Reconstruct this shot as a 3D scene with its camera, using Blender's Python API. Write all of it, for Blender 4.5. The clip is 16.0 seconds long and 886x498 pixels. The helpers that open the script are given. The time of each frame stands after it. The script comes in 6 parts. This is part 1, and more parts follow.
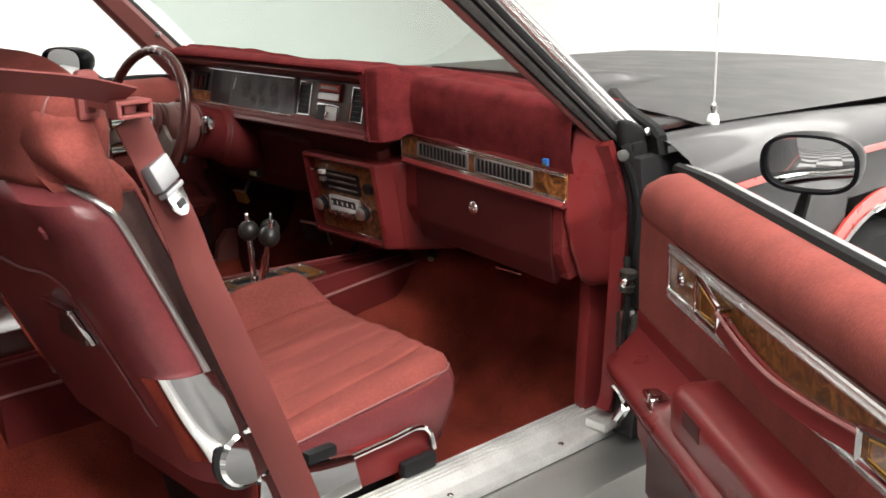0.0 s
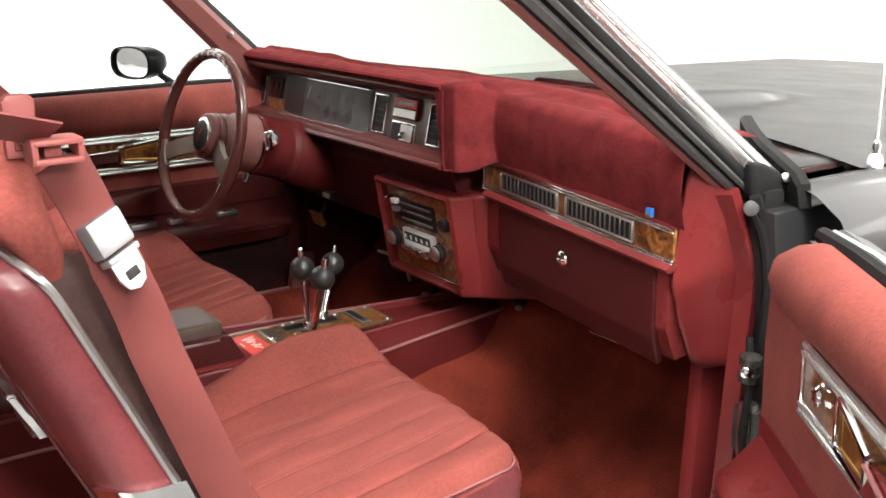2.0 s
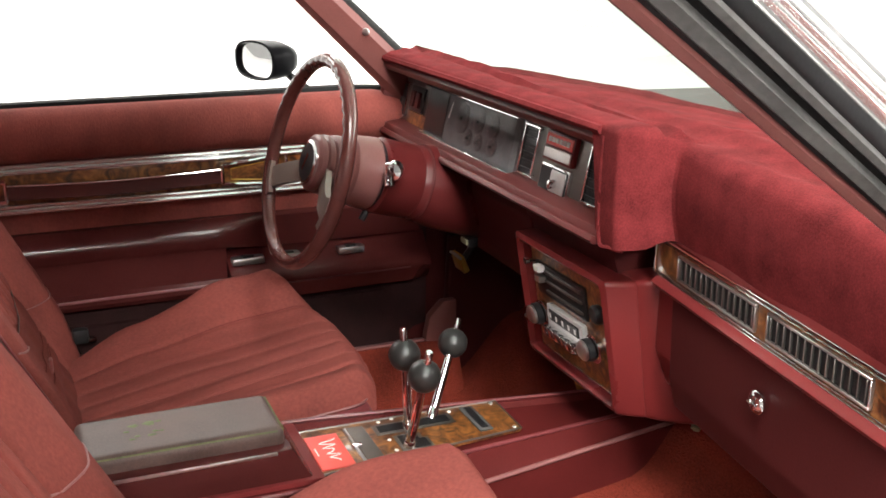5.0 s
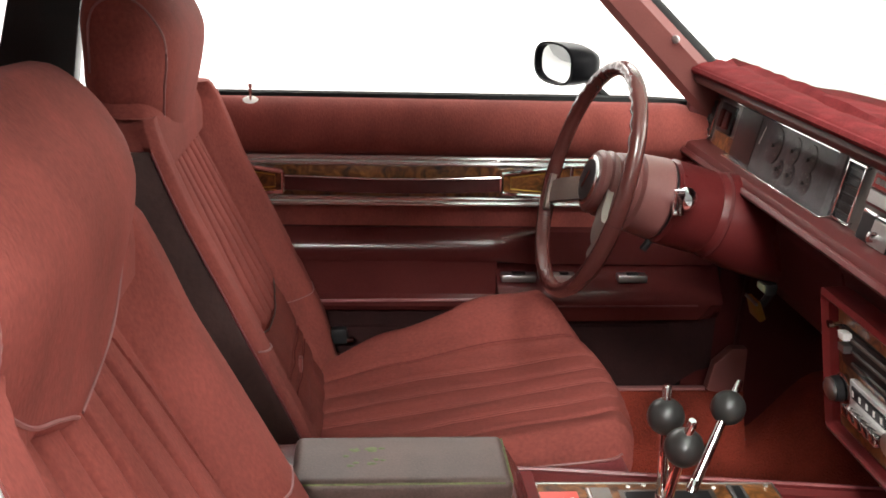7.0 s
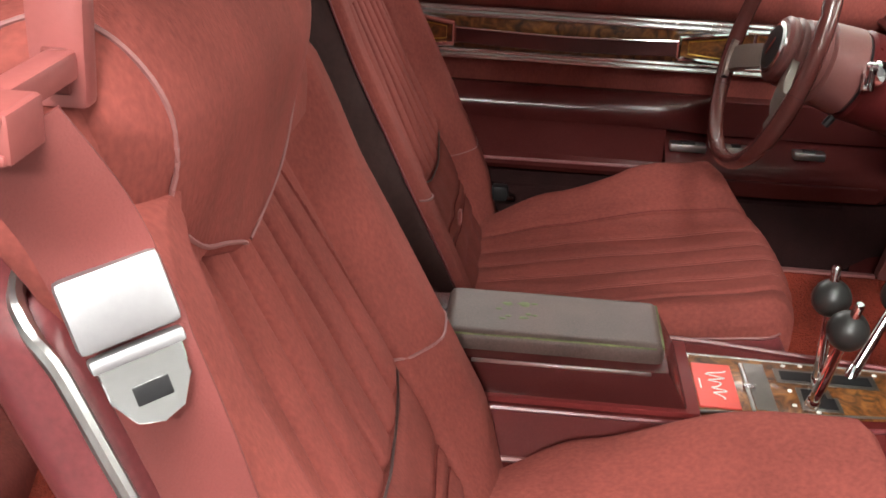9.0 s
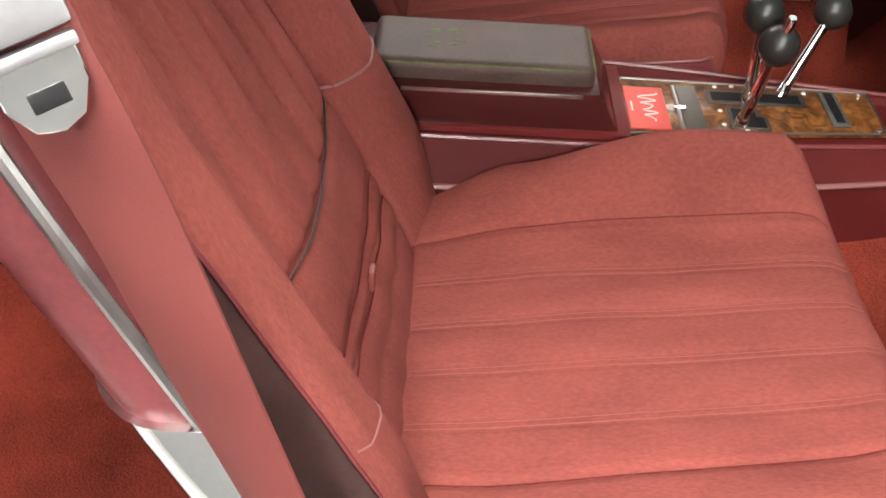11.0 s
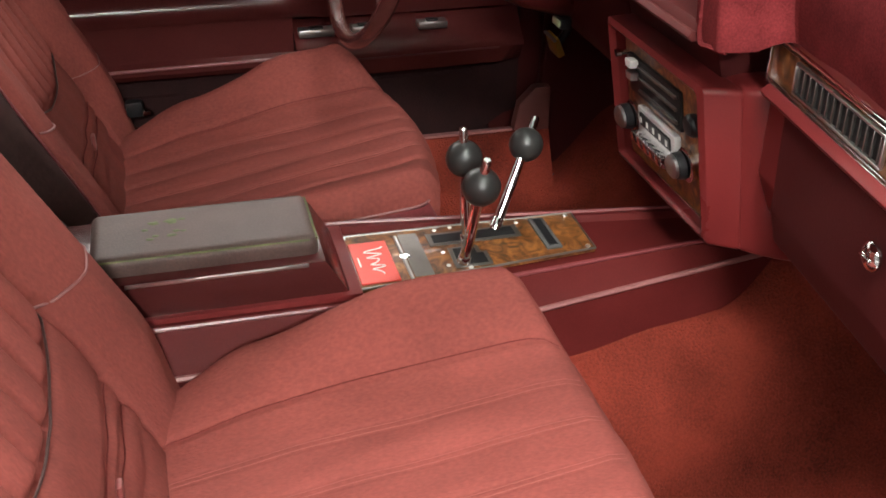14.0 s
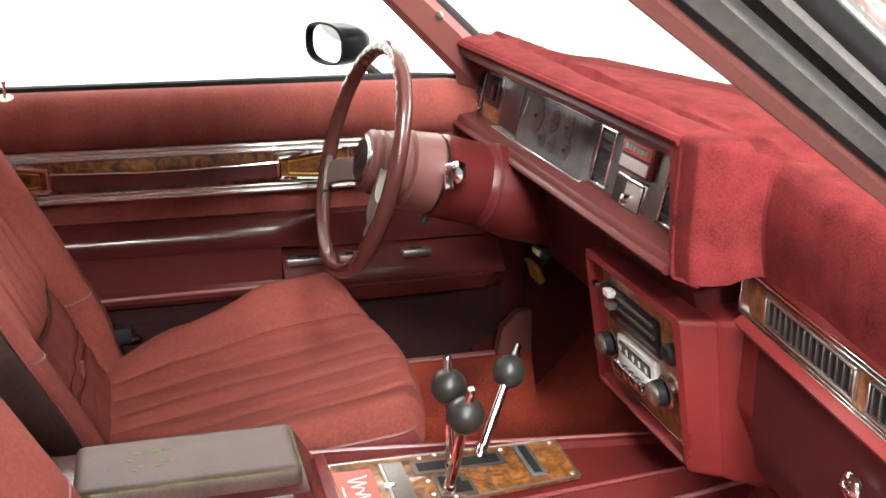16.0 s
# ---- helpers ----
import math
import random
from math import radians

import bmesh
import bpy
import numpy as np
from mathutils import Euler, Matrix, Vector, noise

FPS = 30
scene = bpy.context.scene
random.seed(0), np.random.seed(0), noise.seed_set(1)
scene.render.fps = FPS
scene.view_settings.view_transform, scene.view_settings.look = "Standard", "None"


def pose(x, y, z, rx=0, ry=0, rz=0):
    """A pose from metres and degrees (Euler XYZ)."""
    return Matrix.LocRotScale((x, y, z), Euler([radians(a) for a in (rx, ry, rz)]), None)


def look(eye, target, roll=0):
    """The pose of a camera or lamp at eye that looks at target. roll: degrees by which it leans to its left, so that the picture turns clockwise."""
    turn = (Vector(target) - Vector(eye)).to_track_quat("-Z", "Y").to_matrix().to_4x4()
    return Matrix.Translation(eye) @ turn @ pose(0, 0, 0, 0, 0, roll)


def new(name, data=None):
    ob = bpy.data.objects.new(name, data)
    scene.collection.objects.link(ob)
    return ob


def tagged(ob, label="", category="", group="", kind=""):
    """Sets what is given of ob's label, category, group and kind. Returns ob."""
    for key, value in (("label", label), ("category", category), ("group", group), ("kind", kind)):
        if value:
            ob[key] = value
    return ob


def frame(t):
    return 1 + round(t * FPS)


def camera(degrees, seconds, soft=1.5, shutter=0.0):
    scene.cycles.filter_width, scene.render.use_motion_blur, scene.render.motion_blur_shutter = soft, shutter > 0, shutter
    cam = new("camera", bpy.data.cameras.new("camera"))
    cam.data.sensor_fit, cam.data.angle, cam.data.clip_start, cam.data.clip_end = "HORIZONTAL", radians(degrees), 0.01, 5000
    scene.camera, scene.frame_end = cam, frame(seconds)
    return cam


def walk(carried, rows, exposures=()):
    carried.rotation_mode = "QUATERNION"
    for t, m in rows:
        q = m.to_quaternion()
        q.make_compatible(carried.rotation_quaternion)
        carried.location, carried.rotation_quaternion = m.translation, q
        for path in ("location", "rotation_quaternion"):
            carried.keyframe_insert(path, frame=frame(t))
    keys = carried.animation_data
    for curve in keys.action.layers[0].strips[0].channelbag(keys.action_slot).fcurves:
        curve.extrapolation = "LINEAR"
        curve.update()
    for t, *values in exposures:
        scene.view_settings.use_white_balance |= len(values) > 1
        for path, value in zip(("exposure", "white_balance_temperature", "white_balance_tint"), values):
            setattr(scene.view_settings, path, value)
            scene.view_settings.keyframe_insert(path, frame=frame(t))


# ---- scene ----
LENS = 45.0
cam = camera(LENS, 16.0, soft=1.7)
PATH = [
    (0, (1.899, -1.3944, 1.2531), (1.1821, -0.7493, 0.9888), -1.2),
    (0.5, (1.8498, -1.3063, 1.2507), (1.1089, -0.6883, 0.9879), -1.08),
    (1, (1.7945, -1.2174, 1.2505), (1.0274, -0.6331, 0.9856), -0.86),
    (1.5, (1.7376, -1.1316, 1.2506), (0.9516, -0.5733, 0.9849), -0.81),
    (2, (1.6717, -1.0533, 1.2507), (0.873, -0.5146, 0.9826), -0.73),
    (2.5, (1.6018, -0.9775, 1.2489), (0.7904, -0.4596, 0.9779), -0.76),
    (3, (1.5211, -0.9156, 1.2477), (0.6973, -0.4172, 0.9777), -0.46),
    (3.2, (1.4942, -0.8959, 1.2607), (0.6679, -0.4046, 0.9855), -0.78),
    (5.3, (1.2234, -0.6563, 1.2647), (0.3225, -0.3349, 0.9728), 0.42),
    (5.5, (1.1967, -0.6401, 1.2581), (0.2866, -0.3476, 0.9647), 0.53),
    (6, (1.1462, -0.6008, 1.2542), (0.2156, -0.3835, 0.9596), 0.94),
    (6.5, (1.1135, -0.5857, 1.2469), (0.1687, -0.4356, 0.9555), 1.46),
    (7, (1.1036, -0.5805, 1.2463), (0.15, -0.5024, 0.9555), 1.74),
    (7.5, (1.1021, -0.5898, 1.2419), (0.1497, -0.5818, 0.937), 2.32),
    (8, (1.0998, -0.5916, 1.2366), (0.1557, -0.6284, 0.9089), 2.65),
    (8.2, (1.1005, -0.5848, 1.2398), (0.1624, -0.6351, 0.8969), 2.62),
    (10.3, (1.0977, -0.5819, 1.2085), (0.2563, -0.6118, 0.6689), 3.54),
    (10.5, (1.0991, -0.5763, 1.2078), (0.2712, -0.6007, 0.6473), 3.42),
    (11, (1.0969, -0.5698, 1.2001), (0.3025, -0.565, 0.5926), 3.26),
    (11.5, (1.09, -0.5626, 1.202), (0.3239, -0.5129, 0.5612), 2.79),
    (12, (1.0874, -0.5543, 1.202), (0.3283, -0.4579, 0.5581), 2.11),
    (12.5, (1.0882, -0.5427, 1.2144), (0.3205, -0.4052, 0.5884), 1.17),
    (13, (1.0879, -0.5373, 1.2247), (0.3001, -0.3657, 0.6332), 0.77),
    (13.5, (1.0912, -0.5381, 1.2299), (0.2773, -0.3366, 0.685), 0.52),
    (14, (1.0964, -0.5346, 1.2332), (0.2545, -0.3157, 0.74), 0.33),
    (14.5, (1.102, -0.5334, 1.2418), (0.2364, -0.3025, 0.7974), 0.26),
    (15, (1.1059, -0.5375, 1.2504), (0.2164, -0.2959, 0.8624), 0.37),
    (15.5, (1.1088, -0.5379, 1.2553), (0.2047, -0.2926, 0.9054), 0.35),
    (16, (1.1138, -0.5396, 1.2594), (0.1974, -0.287, 0.9491), 0.41),
]

walk(cam, [(t, look(eye, target, roll)) for t, eye, target, roll in PATH],
     [(0.0, -0.5), (1.5, -0.06), (3.0, 0.2), (5.5, 0.25), (7.0, 0.18), (10.5, 0.06), (12.5, -0.1), (14.0, 0.08), (15.5, 0.65), (16.0, 0.82)])

# ---- light: a white photo studio with rows of ceiling panels ----
world = bpy.data.worlds.new("studio_world")
scene.world = world
world.use_nodes = True
world.node_tree.nodes["Background"].inputs[0].default_value = (1.0, 0.98, 0.95, 1)
world.node_tree.nodes["Background"].inputs[1].default_value = 0.05


def area(name, x, y, z, sx, sy, watts, aim=None, colour=(1.0, 0.97, 0.93)):
    data = bpy.data.lights.new(name, "AREA")
    data.shape, data.size, data.size_y, data.energy, data.color = "RECTANGLE", sx, sy, watts, colour
    ob = new(name, data)
    ob.matrix_world = look((x, y, z), aim or (x, y + 0.001, 0))
    return ob


area("ceiling_light_lamp", 2.3, -0.8, 3.92, 1.6, 2.6, 335)
area("ceiling_light_lamp", 5.2, -3.0, 3.92, 0.9, 0.9, 60, (0.0, 0.0, 0.6))
area("ceiling_light_lamp", 6.1, -1.0, 3.92, 0.8, 0.8, 590, (-0.4, -0.4, 0.6))
area("ceiling_light_lamp", -5.4, -0.4, 3.92, 2.0, 5.2, 280)
area("ceiling_light_lamp", 1.4, 6.4, 3.92, 6.0, 2.0, 700)
area("ceiling_light_lamp", 2.6, -5.4, 3.92, 5.0, 1.6, 200)

# ---- materials ----
def mat(name, base, rough=0.5, metal=0.0, var=0.25, scale=8.0, fine=200.0, bump=0.15, dist=0.002, sheen=0.0, coat=0.0,
        dark=None, spec=0.5, rvar=0.1, stretch=(1, 1, 1), sheen_tint=None, grain=0.35):
    """Two scales of noise vary the colour, the gloss and a fine relief."""
    m = bpy.data.materials.new(name)
    m.use_nodes = True
    nt = m.node_tree
    b = nt.nodes["Principled BSDF"]
    tc = nt.nodes.new("ShaderNodeTexCoord")
    mp = nt.nodes.new("ShaderNodeMapping")
    mp.inputs["Scale"].default_value = stretch
    nt.links.new(tc.outputs["Object"], mp.inputs[0])
    big = nt.nodes.new("ShaderNodeTexNoise")
    big.inputs["Scale"].default_value, big.inputs["Detail"].default_value = scale, 5
    small = nt.nodes.new("ShaderNodeTexNoise")
    small.inputs["Scale"].default_value, small.inputs["Detail"].default_value = fine, 2
    nt.links.new(mp.outputs[0], big.inputs[0]), nt.links.new(mp.outputs[0], small.inputs[0])
    ramp = nt.nodes.new("ShaderNodeValToRGB")
    lo = dark or tuple(c * (1 - var) for c in base)
    hi = tuple(min(1, c * (1 + var)) for c in base)
    ramp.color_ramp.elements[0].color, ramp.color_ramp.elements[1].color = (*lo, 1), (*hi, 1)
    ramp.color_ramp.elements[0].position, ramp.color_ramp.elements[1].position = 0.32, 0.68
    mix = nt.nodes.new("ShaderNodeMath")
    mix.operation = "MULTIPLY_ADD"
    mix.inputs[1].default_value, mix.inputs[2].default_value = grain, 0.0
    add = nt.nodes.new("ShaderNodeMath")
    add.operation = "MULTIPLY_ADD"
    add.inputs[1].default_value = 1 - grain
    nt.links.new(small.outputs[0], mix.inputs[0])
    nt.links.new(big.outputs[0], add.inputs[0]), nt.links.new(mix.outputs[0], add.inputs[2])
    nt.links.new(add.outputs[0], ramp.inputs[0])
    nt.links.new(ramp.outputs[0], b.inputs["Base Color"])
    mr = nt.nodes.new("ShaderNodeMapRange")
    mr.inputs["To Min"].default_value, mr.inputs["To Max"].default_value = max(0.02, rough - rvar), min(1, rough + rvar)
    nt.links.new(big.outputs[0], mr.inputs[0]), nt.links.new(mr.outputs[0], b.inputs["Roughness"])
    b.inputs["Metallic"].default_value = metal
    b.inputs["Specular IOR Level"].default_value = spec
    if sheen:
        b.inputs["Sheen Weight"].default_value, b.inputs["Sheen Roughness"].default_value = sheen, 0.45
        b.inputs["Sheen Tint"].default_value = (*(sheen_tint or hi), 1)
    if coat:
        b.inputs["Coat Weight"].default_value, b.inputs["Coat Roughness"].default_value = coat, 0.05
    if bump:
        bp = nt.nodes.new("ShaderNodeBump")
        bp.inputs["Strength"].default_value, bp.inputs["Distance"].default_value = bump, dist
        nt.links.new(small.outputs[0], bp.inputs["Height"]), nt.links.new(bp.outputs[0], b.inputs["Normal"])
    return m


def burl(name):
    """Burl walnut: swirled brown figure under lacquer."""
    m = bpy.data.materials.new(name)
    m.use_nodes = True
    nt = m.node_tree
    b = nt.nodes["Principled BSDF"]
    tc = nt.nodes.new("ShaderNodeTexCoord")
    n1 = nt.nodes.new("ShaderNodeTexNoise")
    n1.inputs["Scale"].default_value, n1.inputs["Detail"].default_value, n1.inputs["Distortion"].default_value = 38, 6, 2.2
    nt.links.new(tc.outputs["Object"], n1.inputs[0])
    r = nt.nodes.new("ShaderNodeValToRGB")
    e = r.color_ramp.elements
    e[0].position, e[0].color = 0.3, (0.035, 0.012, 0.005, 1)
    e[1].position, e[1].color = 0.72, (0.36, 0.15, 0.04, 1)
    mid = e.new(0.5)
    mid.color = (0.17, 0.062, 0.018, 1)
    nt.links.new(n1.outputs[0], r.inputs[0]), nt.links.new(r.outputs[0], b.inputs["Base Color"])
    b.inputs["Roughness"].default_value = 0.28
    b.inputs["Coat Weight"].default_value = 0.3
    return m


def glass(name, tint, rough=0.0, most=0.3):
    """Thin clear pane: tinted, with more gloss towards grazing angles."""
    m = bpy.data.materials.new(name)
    m.use_nodes = True
    nt = m.node_tree
    nt.nodes.remove(nt.nodes["Principled BSDF"])
    tr, gl, mx, lw, pw, ml = (nt.nodes.new("ShaderNode" + n) for n in ("BsdfTransparent", "BsdfGlossy", "MixShader", "LayerWeight", "Math", "Math"))
    tr.inputs[0].default_value = (*tint, 1)
    gl.inputs["Roughness"].default_value = rough
    pw.operation, ml.operation = "POWER", "MULTIPLY_ADD"
    pw.inputs[1].default_value, ml.inputs[1].default_value, ml.inputs[2].default_value = 5.0, most, 0.015
    nt.links.new(lw.outputs["Facing"], pw.inputs[0]), nt.links.new(pw.outputs[0], ml.inputs[0])
    nt.links.new(ml.outputs[0], mx.inputs[0])
    nt.links.new(tr.outputs[0], mx.inputs[1]), nt.links.new(gl.outputs[0], mx.inputs[2])
    nt.links.new(mx.outputs[0], nt.nodes["Material Output"].inputs[0])
    return m


CLOTH = mat("red_velour_cloth", (0.212, 0.053, 0.0435), 0.9, var=0.24, grain=0.45, scale=17, stretch=(1, 0.45, 0.45), fine=380, bump=0.5, dist=0.001, spec=0.15, sheen=0.02, sheen_tint=(0.75, 0.3, 0.25))
VELVET = mat("red_dash_velvet", (0.128, 0.01881, 0.02052), 1.0, var=0.42, grain=0.42, scale=26, fine=420, bump=0.5, dist=0.001, spec=0.05, sheen=0.03, sheen_tint=(0.7, 0.1, 0.1))
VINYL = mat("red_vinyl", (0.15, 0.01938, 0.01938), 0.3, spec=0.26, var=0.14, scale=7, fine=650, bump=0.12, dist=0.0008)
# driver door bottom: the shade under the armrest is put into this near-black
DOOR_LOW = mat("shaded_door_carpet", (0.022, 0.008, 0.008), 0.85, var=0.35, spec=0.15, scale=18, fine=350, bump=0.5, dist=0.002)
CONSOLE = mat("satin_maroon_console", (0.085, 0.0115, 0.011), 0.5, spec=0.07, var=0.2, scale=9, fine=500, bump=0.1, dist=0.0008)
# VINYL made darker: shade on the driver side is put into its colour
VINYL_LOW = mat("dark_shaded_maroon_vinyl", (0.062, 0.01311, 0.01254), 0.22, spec=0.34, var=0.2, scale=8, fine=500, bump=0.1, dist=0.0008)
VINYL_DK = mat("dark_brown_vinyl", (0.055, 0.027, 0.024), 0.42, var=0.3, scale=12, fine=120, bump=0.4, dist=0.002)
VINYL_BACK = mat("worn_red_vinyl", (0.165, 0.037, 0.04), 0.32, spec=0.45, var=0.3, rvar=0.05, scale=9, fine=210, bump=0.12, dist=0.001)
PLASTIC = mat("maroon_plastic", (0.15, 0.02166, 0.02166), 0.3, spec=0.25, var=0.1, scale=6, fine=500, bump=0.08, dist=0.0006)
PILLAR = mat("faded_maroon_trim", (0.155, 0.052, 0.046), 0.5, spec=0.3, var=0.12, scale=8, fine=400, bump=0.08, dist=0.0006)
BEZEL = mat("dark_maroon_bezel", (0.085, 0.019, 0.018), 0.36, spec=0.35, var=0.12, scale=6, fine=400, bump=0.08, dist=0.0006)
# column maroon darkened to stand in for the shade behind the wheel
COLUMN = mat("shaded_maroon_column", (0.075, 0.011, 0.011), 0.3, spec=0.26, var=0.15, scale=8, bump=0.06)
MOULDING = mat("bright_metal_moulding", (0.74, 0.74, 0.73), 0.3, metal=0.45, var=0.06, scale=12, bump=0.0)
BARS = mat("polished_door_bar", (0.86, 0.86, 0.85), 0.16, metal=0.8, var=0.02, rvar=0.02, scale=5, bump=0.0)
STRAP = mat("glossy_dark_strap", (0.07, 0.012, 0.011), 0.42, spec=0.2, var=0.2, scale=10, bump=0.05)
# darker copy of PLASTIC, with the shade below the dash put into its colour
PLASTIC_DK = mat("dark_shaded_maroon_plastic", (0.062, 0.01083, 0.01083), 0.5, spec=0.16, var=0.15, scale=6, fine=400, bump=0.1)
CARPET = mat("rust_red_carpet", (0.165, 0.0265, 0.0165), 1.0, grain=0.3, var=0.6, scale=7, fine=330, bump=0.9, dist=0.005, sheen=0.15, spec=0.1)
CHROME = mat("chrome", (0.8, 0.8, 0.8), 0.07, metal=1.0, var=0.06, bump=0.0, rvar=0.04)
STEEL = mat("brushed_steel", (0.6, 0.6, 0.59), 0.32, metal=1.0, var=0.08, scale=20, bump=0.06, stretch=(1, 6, 1))
SILL = mat("scuffed_aluminium", (0.7, 0.7, 0.68), 0.45, metal=0.55, var=0.2, scale=16, fine=240, bump=0.2, dist=0.001, rvar=0.16)
RUBBER = mat("black_rubber", (0.016, 0.016, 0.016), 0.55, spec=0.08, var=0.3, scale=12, bump=0.15)
RUBBER_GREY = mat("weathered_rubber", (0.075, 0.073, 0.07), 0.5, var=0.3, scale=20, fine=160, bump=0.25)
GREASE = mat("greasy_dark_steel", (0.09, 0.085, 0.075), 0.4, metal=0.7, var=0.5, scale=40, bump=0.2)
GLOSS_BLACK = mat("gloss_black_housing", (0.006, 0.006, 0.007), 0.3, rvar=0.02, spec=0.03, var=0.1, bump=0.0)
PAINT = mat("black_car_paint", (0.02, 0.02, 0.021), 0.42, var=0.1, bump=0.0, coat=0.14, spec=0.3)
SILVER_PAINT = mat("silver_car_paint", (0.4, 0.4, 0.38), 0.35, metal=0.6, var=0.06, bump=0.0, coat=0.8)
STRIPE = mat("red_stripe_paint", (0.6, 0.05, 0.04), 0.3, var=0.05, bump=0.0, coat=0.6)
KNOB = mat("glossy_black_knob", (0.022, 0.022, 0.021), 0.34, var=0.1, bump=0.0, rvar=0.04)
BLACK = mat("black_plastic", (0.014, 0.014, 0.015), 0.35, spec=0.25, var=0.2, bump=0.08)
GAUGE = mat("gauge_face", (0.115, 0.11, 0.112), 0.6, spec=0.15, var=0.4, scale=26, bump=0.0)
DIAL = mat("gauge_dial", (0.05, 0.037, 0.041), 0.55, var=0.2, bump=0.0)
WHITE_MARK = mat("white_marking", (0.75, 0.75, 0.72), 0.5, var=0.05, bump=0.0)
RED_LABEL = mat("red_label", (0.72, 0.07, 0.05), 0.4, var=0.06, bump=0.0)
BLUE = mat("blue_badge", (0.03, 0.16, 0.5), 0.35, var=0.1, bump=0.0)
WOOD = burl("burl_walnut")
GOLD = mat("gold_pinstripe", (0.62, 0.38, 0.08), 0.35, metal=0.6, var=0.05, bump=0.0)
LID = mat("faded_grey_brown_vinyl", (0.1, 0.063, 0.054), 0.55, spec=0.3, var=0.35, scale=12, fine=420, bump=0.2, dist=0.001)
PALE_GREEN = mat("pale_green_plastic", (0.3, 0.34, 0.2), 0.45, var=0.15, scale=30, bump=0.05)
MOSS = mat("greenish_worn_vinyl", (0.105, 0.12, 0.045), 0.6, spec=0.2, var=0.4, scale=60, bump=0.2)
WEB = mat("maroon_belt_webbing", (0.15, 0.03, 0.026), 0.7, var=0.12, scale=10, fine=700, bump=0.4, dist=0.0008)
LOOPMAT = mat("pink_red_plastic", (0.25, 0.068, 0.062), 0.45, var=0.1, scale=9, bump=0.06)
BUCKLE = mat("silver_buckle", (0.36, 0.36, 0.37), 0.45, metal=0.9, var=0.06, bump=0.05)
PIPING = mat("pinkish_piping", (0.24, 0.095, 0.09), 0.45, var=0.1, bump=0.0)
BRONZE = mat("taupe_wheel_spoke", (0.24, 0.19, 0.165), 0.34, metal=0.5, var=0.08, bump=0.0)
SEAM = mat("dark_red_seam", (0.11, 0.018, 0.015), 0.9, var=0.2, bump=0.0, spec=0.1)
STITCH = mat("pale_red_stitching", (0.25, 0.06, 0.048), 0.8, var=0.1, bump=0.0)
HUB = mat("dull_maroon_plastic", (0.15, 0.058, 0.053), 0.34, var=0.1, scale=8, bump=0.06)
RIM = mat("burgundy_wheel_rim", (0.09, 0.026, 0.023), 0.22, var=0.12, scale=14, bump=0.05, coat=0.3)
TRIMMET = mat("dark_brushed_trim", (0.21, 0.195, 0.18), 0.35, metal=0.9, var=0.08, scale=30, bump=0.05, stretch=(1, 1, 12))
CONCRETE = mat("grey_concrete", (0.11, 0.11, 0.108), 0.55, var=0.25, scale=2.2, fine=70, bump=0.15)
TILE_DK = mat("dark_floor_tile", (0.05, 0.05, 0.05), 0.3, var=0.2, scale=3, bump=0.0)
TILE_LT = mat("pale_floor_tile", (0.5, 0.5, 0.5), 0.3, var=0.1, scale=3, bump=0.0)
WALL = mat("white_studio_wall", (0.86, 0.86, 0.85), 0.7, var=0.02, scale=1.2, fine=90, bump=0.05)
WALL_GREY = mat("grey_studio_wall", (0.3, 0.3, 0.3), 0.8, var=0.08, scale=1.2, fine=90, bump=0.05)
HEADLINER = mat("maroon_headliner", (0.22, 0.06, 0.055), 0.9, var=0.1, scale=12, bump=0.2)
GLASS = glass("tinted_glass", (0.94, 0.975, 0.955))
SCREEN = glass("green_tinted_windscreen", (0.75, 0.81, 0.78))
CLEAR = glass("clear_lens", (0.93, 0.93, 0.93), most=0.06)
MIRROR = mat("mirror_glass", (0.9, 0.9, 0.9), 0.02, metal=1.0, var=0.0, bump=0.0, rvar=0.0)
LAMP = bpy.data.materials.new("lamp_panel")
LAMP.use_nodes = True
LAMP.node_tree.nodes["Principled BSDF"].inputs["Emission Color"].default_value = (1, 0.97, 0.93, 1)
LAMP.node_tree.nodes["Principled BSDF"].inputs["Emission Strength"].default_value = 3.0

# ---- building helpers ----
def mesh_of(name, bm, material, angle=38):
    bmesh.ops.recalc_face_normals(bm, faces=bm.faces)
    me = bpy.data.meshes.new(name)
    bm.to_mesh(me)
    bm.free()
    for p in me.polygons:
        p.use_smooth = True
    me.set_sharp_from_angle(angle=radians(angle))
    me.materials.append(material)
    return me


def part(name, bm, material, parent=None, label="", angle=38):
    ob = new(name, mesh_of(name, bm, material, angle))
    if parent is not None:
        ob.parent = parent
    return tagged(ob, label)


def thing(name, label, category, m=None, group="", kind=""):
    ob = new(name)
    ob.empty_display_size = 0.05
    if m is not None:
        ob.matrix_world = m
    return tagged(ob, label, category, group, kind)


def rbox(x0, x1, y0, y1, z0, z1, bev=0.004, seg=2, bm=None):
    """A box with rounded edges."""
    b = bmesh.new()
    bmesh.ops.create_cube(b, size=1)
    for v in b.verts:
        v.co = Vector(((x0 + x1) / 2 + v.co.x * (x1 - x0), (y0 + y1) / 2 + v.co.y * (y1 - y0), (z0 + z1) / 2 + v.co.z * (z1 - z0)))
    if bev:
        bmesh.ops.bevel(b, geom=b.edges[:], offset=bev, segments=seg, affect="EDGES", profile=0.6)
    return join(bm, b)


def join(bm, b):
    if bm is None:
        return b
    me = bpy.data.meshes.new("tmp")
    b.to_mesh(me)
    b.free()
    bm.from_mesh(me)
    bpy.data.meshes.remove(me)
    return bm


